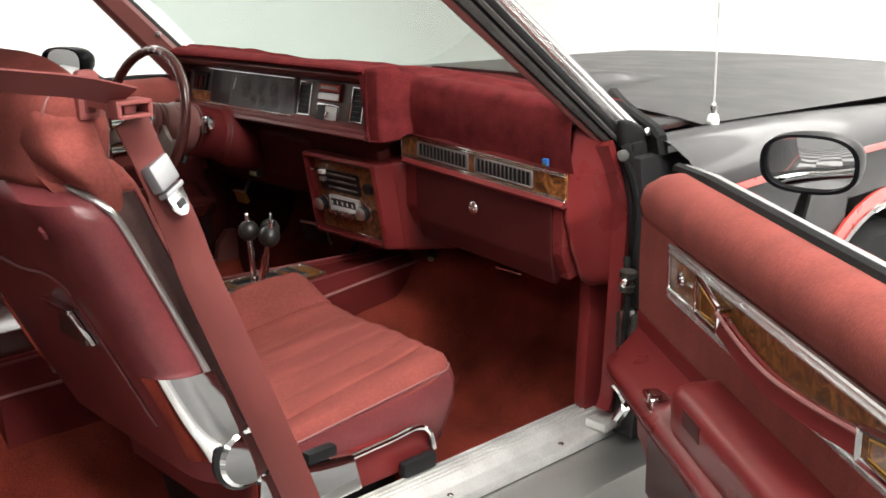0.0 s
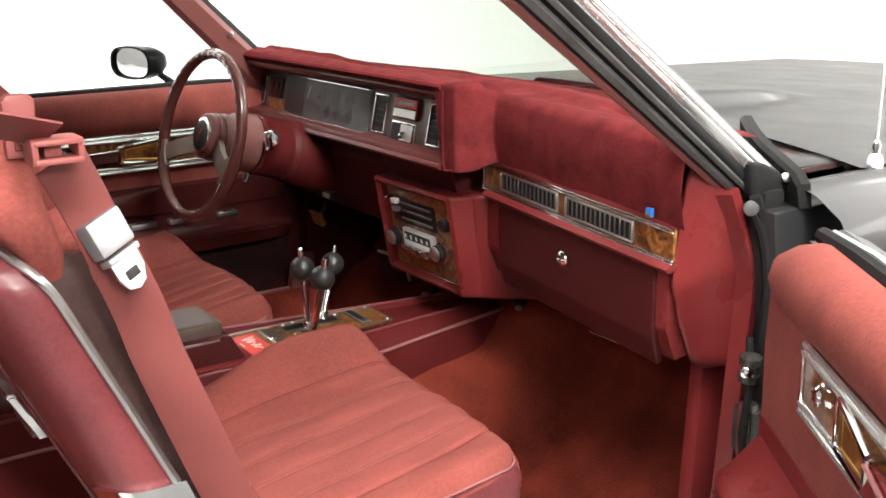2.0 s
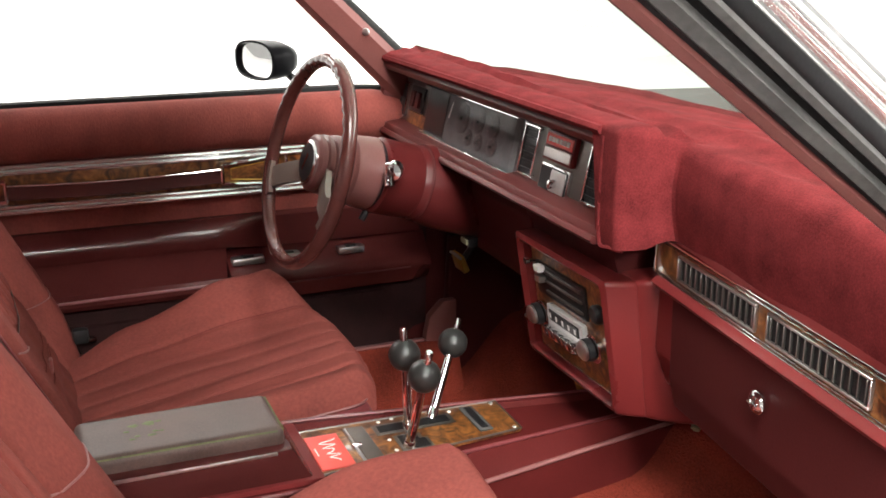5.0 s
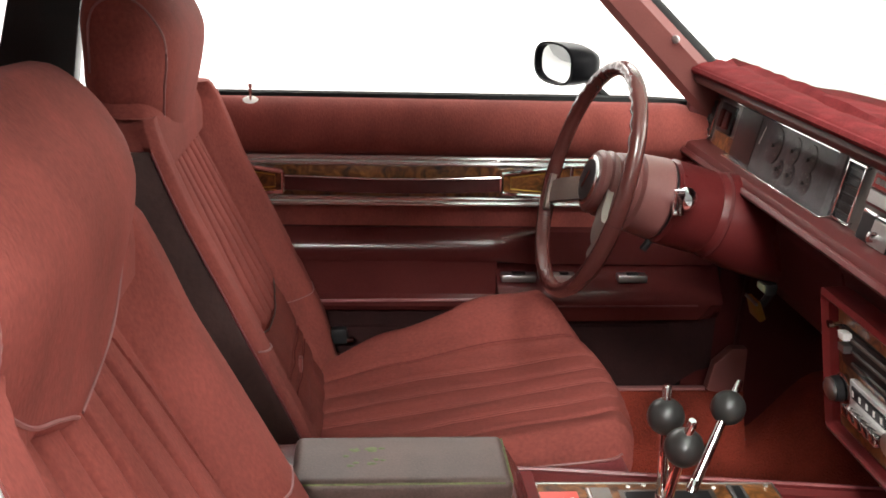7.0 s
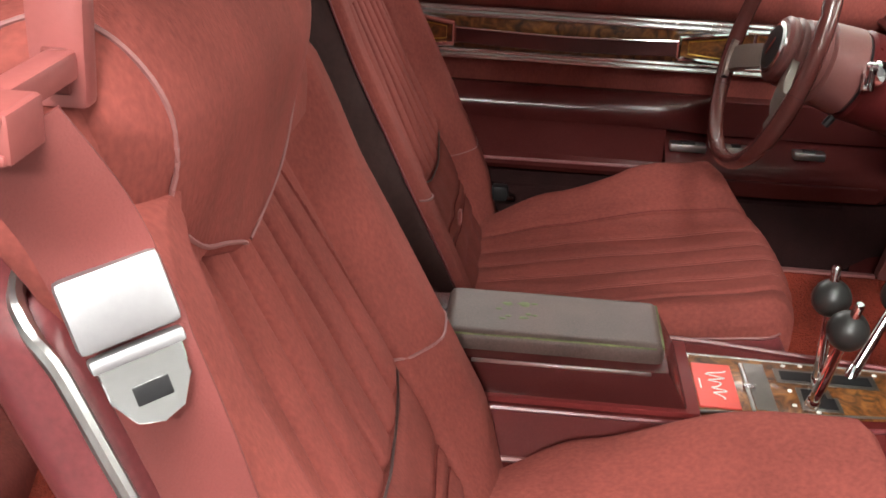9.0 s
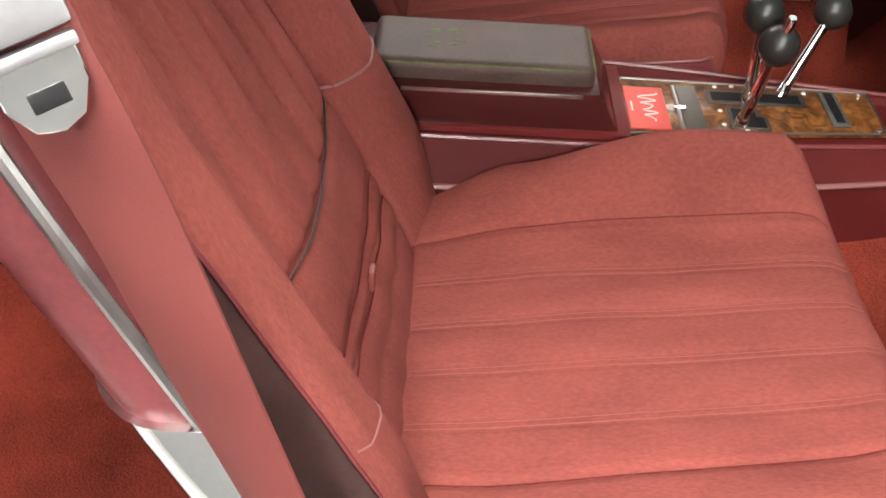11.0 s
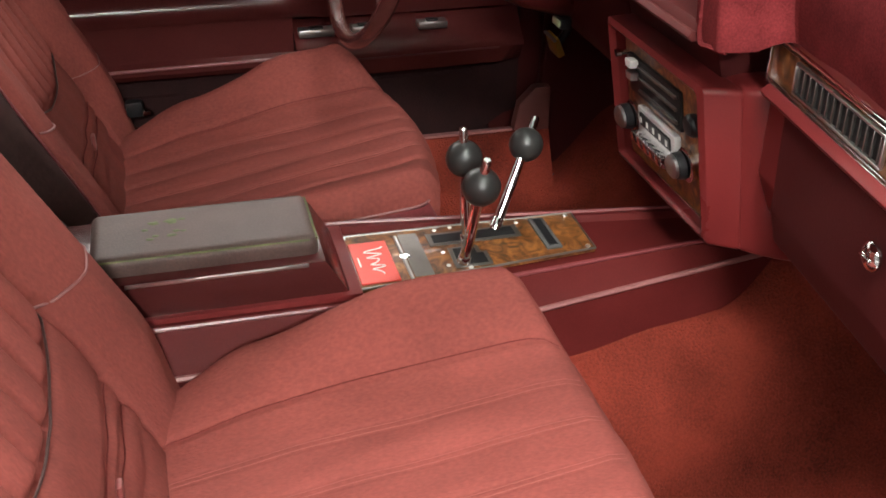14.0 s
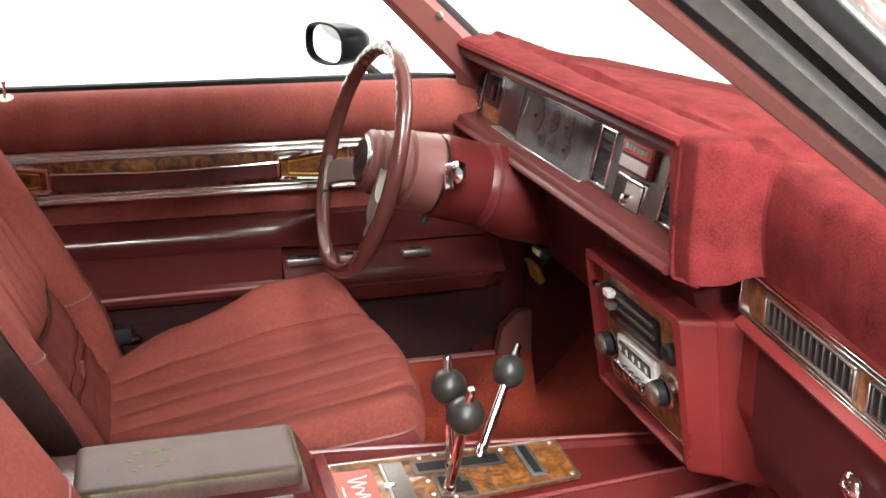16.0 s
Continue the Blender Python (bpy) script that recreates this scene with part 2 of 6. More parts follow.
def prism(pts, a0, a1, axis="x", bev=0.0, seg=2, bm=None):
    """A polygon drawn in the two other axes, pulled from a0 to a1 along an axis."""
    b = bmesh.new()

    def at(a, p):
        return {"x": (a, p[0], p[1]), "y": (p[0], a, p[1]), "z": (p[0], p[1], a)}[axis]

    low = [b.verts.new(at(a0, p)) for p in pts]
    high = [b.verts.new(at(a1, p)) for p in pts]
    n = len(pts)
    b.faces.new(low)
    b.faces.new(high[::-1])
    for i in range(n):
        b.faces.new((low[i], high[i], high[(i + 1) % n], low[(i + 1) % n]))
    bmesh.ops.recalc_face_normals(b, faces=b.faces)
    if bev:
        bmesh.ops.bevel(b, geom=b.edges[:], offset=bev, segments=seg, affect="EDGES", profile=0.6)
    return join(bm, b)


def loft(rings, caps=True, closed=True, bm=None):
    """Skin over rings of points."""
    b = bmesh.new()
    rows = [[b.verts.new(p) for p in r] for r in rings]
    n = len(rows[0])
    for r, s in zip(rows, rows[1:]):
        for i in range(n if closed else n - 1):
            j = (i + 1) % n
            b.faces.new((r[i], r[j], s[j], s[i]))
    if caps and closed:
        b.faces.new(rows[0][::-1])
        b.faces.new(rows[-1])
    return join(bm, b)


def smooth_path(pts, n=6, closed=False):
    """A Catmull-Rom line through points."""
    p = [Vector(q) for q in pts]
    out = []
    m = len(p)
    for i in range(m if closed else m - 1):
        a, b, c, d = (p[(i + k) % m] if closed else p[min(max(i + k, 0), m - 1)] for k in (-1, 0, 1, 2))
        for k in range(n):
            t = k / n
            out.append(0.5 * (2 * b + (c - a) * t + (2 * a - 5 * b + 4 * c - d) * t * t + (3 * b - a - 3 * c + d) * t ** 3))
    if not closed:
        out.append(p[-1])
    return out


def tube(pts, r, closed=False, sides=8, flat=1.0, up=(0, 0, 1), bm=None):
    """A round (or flattened) bar along a line."""
    p = [Vector(q) for q in pts]
    rings = []
    for i, q in enumerate(p):
        a = p[i - 1] if i or closed else q
        c = p[(i + 1) % len(p)] if i < len(p) - 1 or closed else q
        d = (c - a).normalized()
        s = d.cross(Vector(up))
        s = s.normalized() if s.length > 1e-4 else Vector((1, 0, 0))
        u = s.cross(d).normalized()
        rr = r[i] if isinstance(r, (list, tuple)) else r
        rings.append([q + s * rr * math.cos(2 * math.pi * k / sides) + u * rr * flat * math.sin(2 * math.pi * k / sides) for k in range(sides)])
    if closed:
        rings.append(rings[0])
    return loft(rings, caps=not closed, bm=bm)


def lathe(profile, centre, axis, sides=24, bm=None):
    """(radius, height) pairs turned round an axis."""
    q = Vector(axis).to_track_quat("Z", "Y")
    rings = [[Vector(centre) + q @ Vector((max(r, 1e-4) * math.cos(2 * math.pi * k / sides), max(r, 1e-4) * math.sin(2 * math.pi * k / sides), h)) for k in range(sides)] for r, h in profile]
    return loft(rings, bm=bm)


def ball(centre, r, bm=None):
    return lathe([(r * math.sin(a), -r * math.cos(a)) for a in [0.02 + i * (math.pi - 0.04) / 12 for i in range(13)]], centre, (0, 0, 1), 20, bm)


def band(pts, width, thick, across, bm=None):
    """A flat strip along a line; across gives its width's direction at each point."""
    p = [Vector(q) for q in pts]
    rings = []
    for i, q in enumerate(p):
        d = (p[min(i + 1, len(p) - 1)] - p[max(i - 1, 0)]).normalized()
        w = Vector(across[i] if isinstance(across, list) else across)
        w = (w - d * w.dot(d)).normalized()
        n = d.cross(w)
        rings.append([q + w * width / 2 + n * thick / 2, q - w * width / 2 + n * thick / 2, q - w * width / 2 - n * thick / 2, q + w * width / 2 - n * thick / 2])
    return loft(rings, bm=bm)


def bend(bm, fn):
    for v in bm.verts:
        v.co = fn(v.co)
    return bm


def lerp(a, b, t):
    return a + (b - a) * t


def steps(x, table):
    """Piecewise smooth values from a table of (x, value)."""
    if x <= table[0][0]:
        return table[0][1]
    for (a, u), (b, v) in zip(table, table[1:]):
        if x <= b:
            t = (x - a) / (b - a)
            t = t * t * (3 - 2 * t)
            return u + (v - u) * t
    return table[-1][1]

# ---- the studio ----
def structure(name, bm, material, label, angle=38):
    return tagged(part(name, bm, material, None, label, angle), label, name.split("_")[0], kind="structure")


structure("ground", rbox(-8, 9, -8, 9, -0.2, 0.0, 0), CONCRETE, "bare grey concrete studio floor under the car")
# white painted sweep under and behind the far side of the car
rows = []
for k in range(15):
    a = math.pi / 2 * k / 14
    rows.append((7.0 + 1.9 * math.sin(a), 1.9 - 1.9 * math.cos(a)))
structure("backdrop_north", prism([(2.1, 0.004)] + [(y, z + 0.004) for y, z in rows] + [(8.99, 2.0), (8.99, 0.002), (2.1, 0.002)], -8, 9, "x"), WALL, "white studio sweep curving up ahead of the car", 60)
structure("backdrop_west", prism([(-1.0, 0.005)] + [(-y + 1.0, z + 0.005) for y, z in rows] + [(-7.99, 2.0), (-7.99, 0.003), (-1.0, 0.003)], -8, 2.09, "y"), WALL, "white studio sweep curving up beside the car", 60)
structure("wall_north", rbox(-8, 9, 9, 9.2, 0, 4.2, 0), WALL, "plain white studio wall ahead of the car")
structure("wall_south", rbox(-8, 9, -8.2, -8, 0, 4.2, 0), WALL_GREY, "plain grey studio wall behind the car")
structure("wall_west", rbox(-8.2, -8, -8.2, 9.2, 0, 4.2, 0), WALL, "plain white studio wall on the driver side")
structure("wall_east", rbox(9, 9.2, -8.2, 9.2, 0, 4.2, 0), WALL_GREY, "plain grey studio wall on the passenger side")
structure("ceiling", rbox(-8.2, 9.2, -8.2, 9.2, 4.2, 4.4, 0), WALL, "plain white studio ceiling above the car")
for x, y, sx, sy in ((2.3, -0.8, 1.6, 2.6), (5.2, -3.0, 0.9, 0.9), (6.1, -1.0, 0.8, 0.8), (-5.4, -0.4, 2.0, 5.2), (1.4, 6.4, 6.0, 2.0), (2.6, -5.4, 5.0, 1.6)):
    lamp = thing("ceiling_light", "large white panel light under the studio ceiling", "light", group="ceiling lights")
    part("housing", rbox(x - sx / 2 - 0.05, x + sx / 2 + 0.05, y - sy / 2 - 0.05, y + sy / 2 + 0.05, 3.98, 4.2, 0.01), WALL, lamp)
    part("diffuser", rbox(x - sx / 2, x + sx / 2, y - sy / 2, y + sy / 2, 3.955, 3.979, 0.004), LAMP, lamp, "glowing white diffuser")
# dark and pale tiles behind the car, seen in the door mirror
tiles = thing("tile_floor", "checkered dark and pale floor tiles laid on concrete", "tiles", kind="structure")
tile_pale, tile_dark = (mesh_of("tile", rbox(-0.198, 0.198, -0.198, 0.198, 0.0, 0.012, 0.003, 1), m) for m in (TILE_LT, TILE_DK))
for i in range(16):
    for j in range(15):
        t = new("tile", tile_dark if (i + j) % 2 else tile_pale)
        t.parent, t.location = tiles, (-1.6 + i * 0.4, -7.7 + j * 0.4, 0.0)

# ---- the car's body ----
car = thing("car", "black two-door coupe body with red stripes and chrome trim", "car")


# floor pan, tunnel and toe board under carpet
floor = thing("floor", "worn rust-red cut-pile carpet on the car floor", "carpet", kind="structure")


def carpet_z(x, y):
    z = 0.285 + 0.012 * math.sin(7 * x + 2) * math.sin(5 * y)
    z += steps(y, [(0.1, 0.0), (0.27, 0.13), (0.45, 0.46), (0.62, 0.56)])
    z += steps(abs(x + 0.02), [(0.09, 0.2), (0.16, 0.16), (0.25, 0.0)]) * steps(y, [(-1.2, 0.9), (0.3, 1.0), (0.55, 0.9)])
    z += steps(x, [(0.52, 0.0), (0.6, 0.07)]) * steps(y, [(0.12, 1.0), (0.2, 0.2)])
    z += steps(-x, [(0.52, 0.0), (0.6, 0.07)])
    return min(z, 0.84)


nx, ny = 70, 110
rows = []
for j in range(ny + 1):
    y = -1.75 + (0.62 + 1.75) * j / ny
    rows.append([Vector((x, y, carpet_z(x, y) + 0.006 * noise.noise(Vector((x * 9, y * 9, 0))))) for x in [-0.68 + 1.29 * i / nx for i in range(nx + 1)]])
bm = loft(rows, caps=False, closed=False)
part("carpet", bm, CARPET, floor)
part("floor_pan", rbox(-0.7, 0.62, -1.8, 0.64, 0.2, 0.235, 0.004), BLACK, floor)

# sills
sill = part("sill_plate", prism([(0.595, 0.355), (0.6, 0.385), (0.65, 0.388), (0.665, 0.372), (0.70, 0.37), (0.705, 0.355)], -1.15, 0.14, "y", 0.003), SILL, car, "scuffed bright aluminium sill plate")
part("rocker", prism([(0.60, 0.20), (0.60, 0.352), (0.705, 0.352), (0.735, 0.345), (0.79, 0.325), (0.80, 0.2)], -1.6, 0.55, "y", 0.006), SILVER_PAINT, car, "silver painted rocker panel")
for y in (-0.02, -0.3, -0.58, -0.86):
    part("screw", lathe([(0.006, 0), (0.006, 0.002), (0.003, 0.004)], (0.688, y, 0.3735), (0, 0, 1), 12), CHROME, sill)
for k in range(4):
    part("sill_rib", rbox(0.608 + k * 0.011, 0.6125 + k * 0.011, -1.14, 0.13, 0.3865, 0.3905, 0.001, 1), SILL, sill)
part("sill_cap", rbox(0.665, 0.715, 0.075, 0.135, 0.372, 0.39, 0.004), SILL, sill)
part("rocker", prism([(-0.62, 0.20), (-0.62, 0.36), (-0.80, 0.34), (-0.80, 0.2)], -1.6, 0.55, "y", 0.006), PAINT, car)

part("sill_cover", prism([(-0.655, 0.3), (-0.655, 0.444), (-0.64, 0.448), (-0.6, 0.36), (-0.56, 0.3)], -1.1, 0.12, "y", 0.004), CARPET, car, "carpeted sill beside the driver seat")
part("sill_plate", rbox(-0.657, -0.645, -1.1, 0.05, 0.4465, 0.452, 0.002), PIPING, car, "thin pinkish sill strip under the closed door")

# kick panels and hinge posts
part("kick_panel", prism([(0.10, 0.40), (0.115, 0.66), (0.32, 0.68), (0.46, 0.4), (0.3, 0.32), (0.14, 0.33)], 0.612, 0.64, "x", 0.008), VINYL, car, "red moulded kick panel")
part("kick_panel_plate", prism([(0.125, 0.41), (0.14, 0.61), (0.25, 0.61), (0.25, 0.41)], 0.604, 0.613, "x", 0.003), PLASTIC, car)
# driver copy is darker: footwell shade painted in
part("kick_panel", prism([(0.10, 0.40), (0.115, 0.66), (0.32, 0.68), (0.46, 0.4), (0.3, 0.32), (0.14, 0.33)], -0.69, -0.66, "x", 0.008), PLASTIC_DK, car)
jamb = smooth_path([(0.69, 0.085, 0.925), (0.694, 0.105, 0.875), (0.698, 0.123, 0.825), (0.699, 0.13, 0.78), (0.697, 0.125, 0.68), (0.693, 0.12, 0.55), (0.69, 0.114, 0.44), (0.688, 0.102, 0.405)], 6)
part("jamb_trim", band(jamb, 0.027, 0.02, [(1, 0.25, 0)] * len(jamb)), VINYL, car, "red painted door opening edge")
seal = [p + Vector((0.032, 0.022, -0.004)) for p in jamb]
part("door_seal", tube(seal, 0.009, sides=8), RUBBER, car, "black rubber door seal")
part("hinge_post", prism([(0.11, 0.36), (0.15, 0.36), (0.30, 0.4), (0.30, 0.9), (0.115, 0.9), (0.145, 0.7)], 0.70, 0.75, "x", 0.006), PAINT, car, "black painted hinge post")
for z in (0.56, 0.6):
    part("hinge", lathe([(0.012, -0.022), (0.014, -0.018), (0.014, 0.018), (0.012, 0.022)], (0.742, 0.098, z), (0, 0, 1), 14), STEEL, car)
part("hinge_bracket", rbox(0.72, 0.765, 0.09, 0.13, 0.545, 0.615, 0.006), GREASE, car)
wire = smooth_path([(0.735, 0.10, 0.72), (0.752, 0.085, 0.66), (0.75, 0.08, 0.58), (0.74, 0.10, 0.5)], 6)
part("door_wire", tube(wire, 0.006), RUBBER, car, "black rubber wiring sleeve")
part("wheel_arch_lip", tube(smooth_path([(0.715, 0.10, 0.47), (0.735, 0.112, 0.43), (0.735, 0.08, 0.40)], 6), 0.01), CHROME, car)

part("kick_trim", prism([(0.05, 0.45), (0.06, 0.5), (0.09, 0.53), (0.12, 0.53), (0.12, 0.44), (0.07, 0.44)], -0.665, -0.64, "x", 0.006), PILLAR, car, "pinkish plastic foot of the driver hinge post")
# windscreen pillars: strips between straight edge lines, given at two heights
def strip(name, e0, e1, thick, material, label="", bulge=0.006, z0=0.95, z1=1.2, lo=0.925, hi=1.33):
    rings = []
    for z in (lo, (lo + hi) / 2, hi):
        t = (z - z0) / (z1 - z0)
        a, b = (Vector((lerp(e[0], e[2], t), lerp(e[1], e[3], t), z)) for e in (e0, e1))
        out = (b - a).cross(Vector((e0[2] - e0[0], e0[3] - e0[1], z1 - z0))).normalized()
        if out.x < 0:
            out = -out
        rings.append([a, a.lerp(b, 0.2) + out * bulge, a.lerp(b, 0.8) + out * bulge, b, b - out * thick, a - out * thick])
    return part(name, loft(rings), material, car, label)


EDGES = [(0.675, 0.045, 0.69, -0.315), (0.682, 0.058, 0.697, -0.299), (0.683, 0.062, 0.698, -0.294), (0.692, 0.074, 0.707, -0.272), (0.695, 0.079, 0.71, -0.265),
         (0.70, 0.09, 0.715, -0.252), (0.703, 0.113, 0.718, -0.234), (0.71, 0.136, 0.725, -0.219), (0.712, 0.155, 0.727, -0.203), (0.70, 0.168, 0.715, -0.19)]
strip("pillar_trim", EDGES[0], EDGES[1], 0.02, PILLAR, "maroon windscreen pillar trim", 0.003, lo=0.902)
strip("pillar_gap", EDGES[1], EDGES[2], 0.02, BLACK, "", 0.0, lo=0.9)
strip("pillar_seal", EDGES[2], EDGES[3], 0.02, RUBBER_GREY, "grey-black rubber weatherstrip", 0.006, lo=0.9)
strip("pillar_seal", EDGES[4], EDGES[5], 0.02, RUBBER_GREY, "", 0.005, lo=0.9)
strip("pillar_gap", EDGES[3], EDGES[4], 0.02, RUBBER, "", 0.0, lo=0.9)
strip("pillar_gutter", EDGES[5], EDGES[6], 0.02, BLACK, "", 0.001)
strip("pillar_chrome", EDGES[6], EDGES[7], 0.02, BARS, "bright chrome windscreen moulding", 0.0015)
strip("pillar_chrome", EDGES[7], EDGES[8], 0.02, BARS, "", 0.001)
strip("pillar_outer", EDGES[8], EDGES[9], 0.03, PAINT, "", 0.001)
LEFT = ((-0.699, -0.002, -0.646, -0.261), (-0.70, 0.10, -0.645, -0.178), (-0.72, 0.125, -0.662, -0.158))
strip("pillar_trim", LEFT[0], LEFT[1], 0.02, PILLAR, "maroon moulded windscreen pillar trim", 0.012)
strip("pillar_seal", LEFT[1], LEFT[2], 0.02, RUBBER, "", 0.003)
# driver side is a darker copy, the footwell's shade in its colour
part("footwell_side", prism([(0.02, 0.2), (0.02, 0.93), (0.48, 0.93), (0.48, 0.2)], -0.715, -0.70, "x", 0.003), VINYL_LOW, car, "maroon footwell side darkened for shade")
part("footwell_side", prism([(0.16, 0.2), (0.16, 0.9), (0.48, 0.9), (0.48, 0.2)], 0.645, 0.66, "x", 0.003), VINYL, car)
part("pillar_screw", lathe([(0.007, 0), (0.006, 0.003), (0.002, 0.004)], (-0.653, -0.062, 1.075), (1, -0.6, -0.1), 12), STEEL, car)
part("pillar_foot", rbox(0.70, 0.726, 0.125, 0.17, 0.865, 0.925, 0.012), RUBBER, car, "greasy black seal at the pillar foot")
part("pillar_grommet", lathe([(0.011, 0), (0.011, 0.004), (0.006, 0.006)], (0.721, 0.1, 0.905), (1, -0.6, 0), 12), RUBBER_GREY, car)
part("cowl_corner", prism([(0.1, 0.968), (0.13, 0.964), (0.16, 0.95), (0.185, 0.93), (0.195, 0.915), (0.11, 0.915)], 0.697, 0.718, "x", 0.008, 3), RUBBER, car, "black curved rubber at the cowl corner")
rows = []
for k in range(17):
    f = k / 16
    x, y = lerp(0.5, 0.752, f), lerp(0.335, 0.165, f) - 0.02 * math.sin(math.pi * f)
    top = 0.955 + 0.03 * math.sqrt(max(0.0, 1 - (f * 1.02 - 0.02) ** 2)) - 0.02 * f
    rows.append([Vector((x, y, 0.9)), Vector((x - 0.004, y - 0.004, top - 0.006)), Vector((x, y, top)), Vector((x + 0.006, y + 0.012, top)), Vector((x + 0.008, y + 0.016, 0.9))])
part("cowl_end", loft(rows), RUBBER, car, "black curved cowl end below the windscreen")
part("jamb_rubber", tube(smooth_path([(0.712, 0.112, 0.905), (0.727, 0.128, 0.85), (0.737, 0.134, 0.78), (0.742, 0.13, 0.7), (0.742, 0.12, 0.62)], 5), 0.014, sides=10, flat=0.7), RUBBER, car, "greasy black rubber along the hinge post")
part("hinge_plate", lathe([(0.006, -0.02), (0.014, -0.018), (0.015, -0.006), (0.011, -0.003), (0.011, 0.006), (0.016, 0.009), (0.016, 0.02), (0.007, 0.023)], (0.75, 0.085, 0.68), (0.1, 0, 1), 16), GREASE, car, "greasy steel hinge plate")
part("hinge_plate_bolt", lathe([(0.008, 0), (0.008, 0.007), (0.004, 0.009)], (0.756, 0.072, 0.682), (0.6, -1, 0), 10), CHROME, car)
part("cowl_bolt", lathe([(0.007, 0), (0.007, 0.006), (0.003, 0.008)], (0.719, 0.17, 0.938), (1, -0.4, 0.3), 10), STEEL, car)

# roof, rear pillars and windows
part("roof", prism([(-0.33, 1.30), (-0.55, 1.345), (-1.2, 1.36), (-1.62, 1.31), (-1.62, 1.345), (-1.2, 1.395), (-0.55, 1.38), (-0.3, 1.325)], -0.6, 0.6, "x", 0.006), PAINT, car, "black painted roof")
part("headliner", prism([(-0.36, 1.287), (-0.55, 1.333), (-1.2, 1.348), (-1.6, 1.298), (-1.6, 1.303), (-1.2, 1.354), (-0.55, 1.339), (-0.36, 1.293)], -0.585, 0.585, "x"), HEADLINER, car, "maroon cloth headliner")
for s in (1, -1):
    # rear quarter: low trim panel, upright window post, sail panel behind the window
    part("quarter_trim", prism([(-1.1 if s > 0 else -1.035, 0.3), (-1.1 if s > 0 else -1.035, 0.955), (-1.3, 0.958), (-1.46, 0.965), (-1.9, 0.97), (-1.9, 0.3)], s * 0.70, s * 0.74, "x", 0.008), PLASTIC, car, "maroon moulded rear quarter trim")
    part("window_post", prism([(-1.055, 0.93), (-1.0, 1.30), (-1.09, 1.33), (-1.19, 0.93)], s * 0.735, s * 0.69, "x", 0.006) if s < 0 else prism([(-1.08, 0.9), (-1.02, 1.30), (-1.08, 1.33), (-1.17, 0.9)], 0.70, 0.745, "x", 0.006), BLACK, car, "black window post")
    part("sail_panel", prism([(-1.35, 0.93), (-1.365, 1.0), (-1.42, 1.33), (-1.95, 1.33), (-1.95, 0.9)], s * 0.69, s * 0.74, "x", 0.01), PLASTIC, car, "pale maroon sail panel")
    part("window_sill_trim", prism([(-1.1, 0.952), (-1.1, 0.966), (-1.36, 0.97), (-1.36, 0.952)], s * 0.705, s * 0.738, "x", 0.004), RUBBER, car)
    part("roof_rail", prism([(-0.30, 1.29), (-0.34, 1.34), (-1.62, 1.36), (-1.62, 1.29), (-1.2, 1.325), (-0.55, 1.31)], s * 0.6, s * 0.7, "x", 0.01), PLASTIC, car, "maroon roof rail trim")
part("parcel_shelf", rbox(-0.7, 0.7, -2.05, -1.62, 0.86, 0.92, 0.01), PLASTIC, car)
part("bulkhead", rbox(-0.7, 0.7, -2.1, -2.03, 0.2, 0.95, 0.01), PLASTIC_DK, car)
part("rear_side", rbox(0.74, 0.86, -3.0, -1.16, 0.3, 0.9, 0.03), PAINT, car, "black rear quarter panel")
part("rear_side", rbox(-0.86, -0.74, -3.0, -1.05, 0.3, 0.9, 0.03), PAINT, car, "black rear quarter panel")

rows = []
for k in range(9):
    y = -2.05 - 0.95 * k / 8
    rows.append([Vector((0.82 * f, y, 0.915 - 0.02 * f * f - 0.03 * (k / 8) ** 2)) for f in [-1 + i / 12 for i in range(25)]])
part("boot_lid", loft(rows, caps=False, closed=False), PAINT, car, "black boot lid")
part("tail_panel", rbox(-0.82, 0.82, -3.02, -2.99, 0.35, 0.89, 0.01), PAINT, car, "black tail panel")
part("nose_panel", rbox(-0.82, 0.82, 1.86, 1.92, 0.35, 0.86, 0.02), PAINT, car, "black nose panel")
for z in (0.835, 0.45):
    part("side_stripe", rbox(0.8585, 0.863, -2.96, -1.17, z, z + 0.014, 0.001, 1), STRIPE, car, "red stripe along the rear quarter")

# windscreen glass
def pane(pts, name, material=GLASS, thick=0.004):
    p = [Vector(q) for q in pts]
    n = (p[1] - p[0]).cross(p[2] - p[0]).normalized() * thick
    ob = part(name, loft([p, [q + n for q in p]]), material, car)
    ob.visible_shadow = False
    return ob


rows = []
for i in range(41):
    f = -1 + i / 20
    bow = 1 - f * f
    lo, hi = Vector((0.675 * f, 0.165 + 0.22 * bow, 0.925)), Vector((0.56 * f, -0.31 + 0.1 * bow, 1.315))
    rows.append([lo, lo.lerp(hi, 0.5) + Vector((0, 0.01, 0.012)), hi, hi + Vector((0, 0.003, 0.003)), lo.lerp(hi, 0.5) + Vector((0, 0.013, 0.015)), lo + Vector((0, 0.003, 0.003))])
screen = part("windscreen", loft(rows), SCREEN, car, "faintly green windscreen glass")
screen.visible_shadow = False
pane([(-0.6, -1.62, 1.32), (0.6, -1.62, 1.32), (0.64, -2.03, 0.94), (-0.64, -2.03, 0.94)], "rear_window")

# cowl, bonnet, wings
def bonnet_z(x, y):
    crown = 0.948 - 0.012 * (x / 0.6) ** 2 - 0.03 * max(0, y - 0.5)
    bulge = 0.034 * steps(abs(x), [(0.18, 1.0), (0.225, 0.0)]) * steps(y, [(0.5, 1.0), (0.7, 0.8), (1.0, 0.0)])
    return crown + bulge


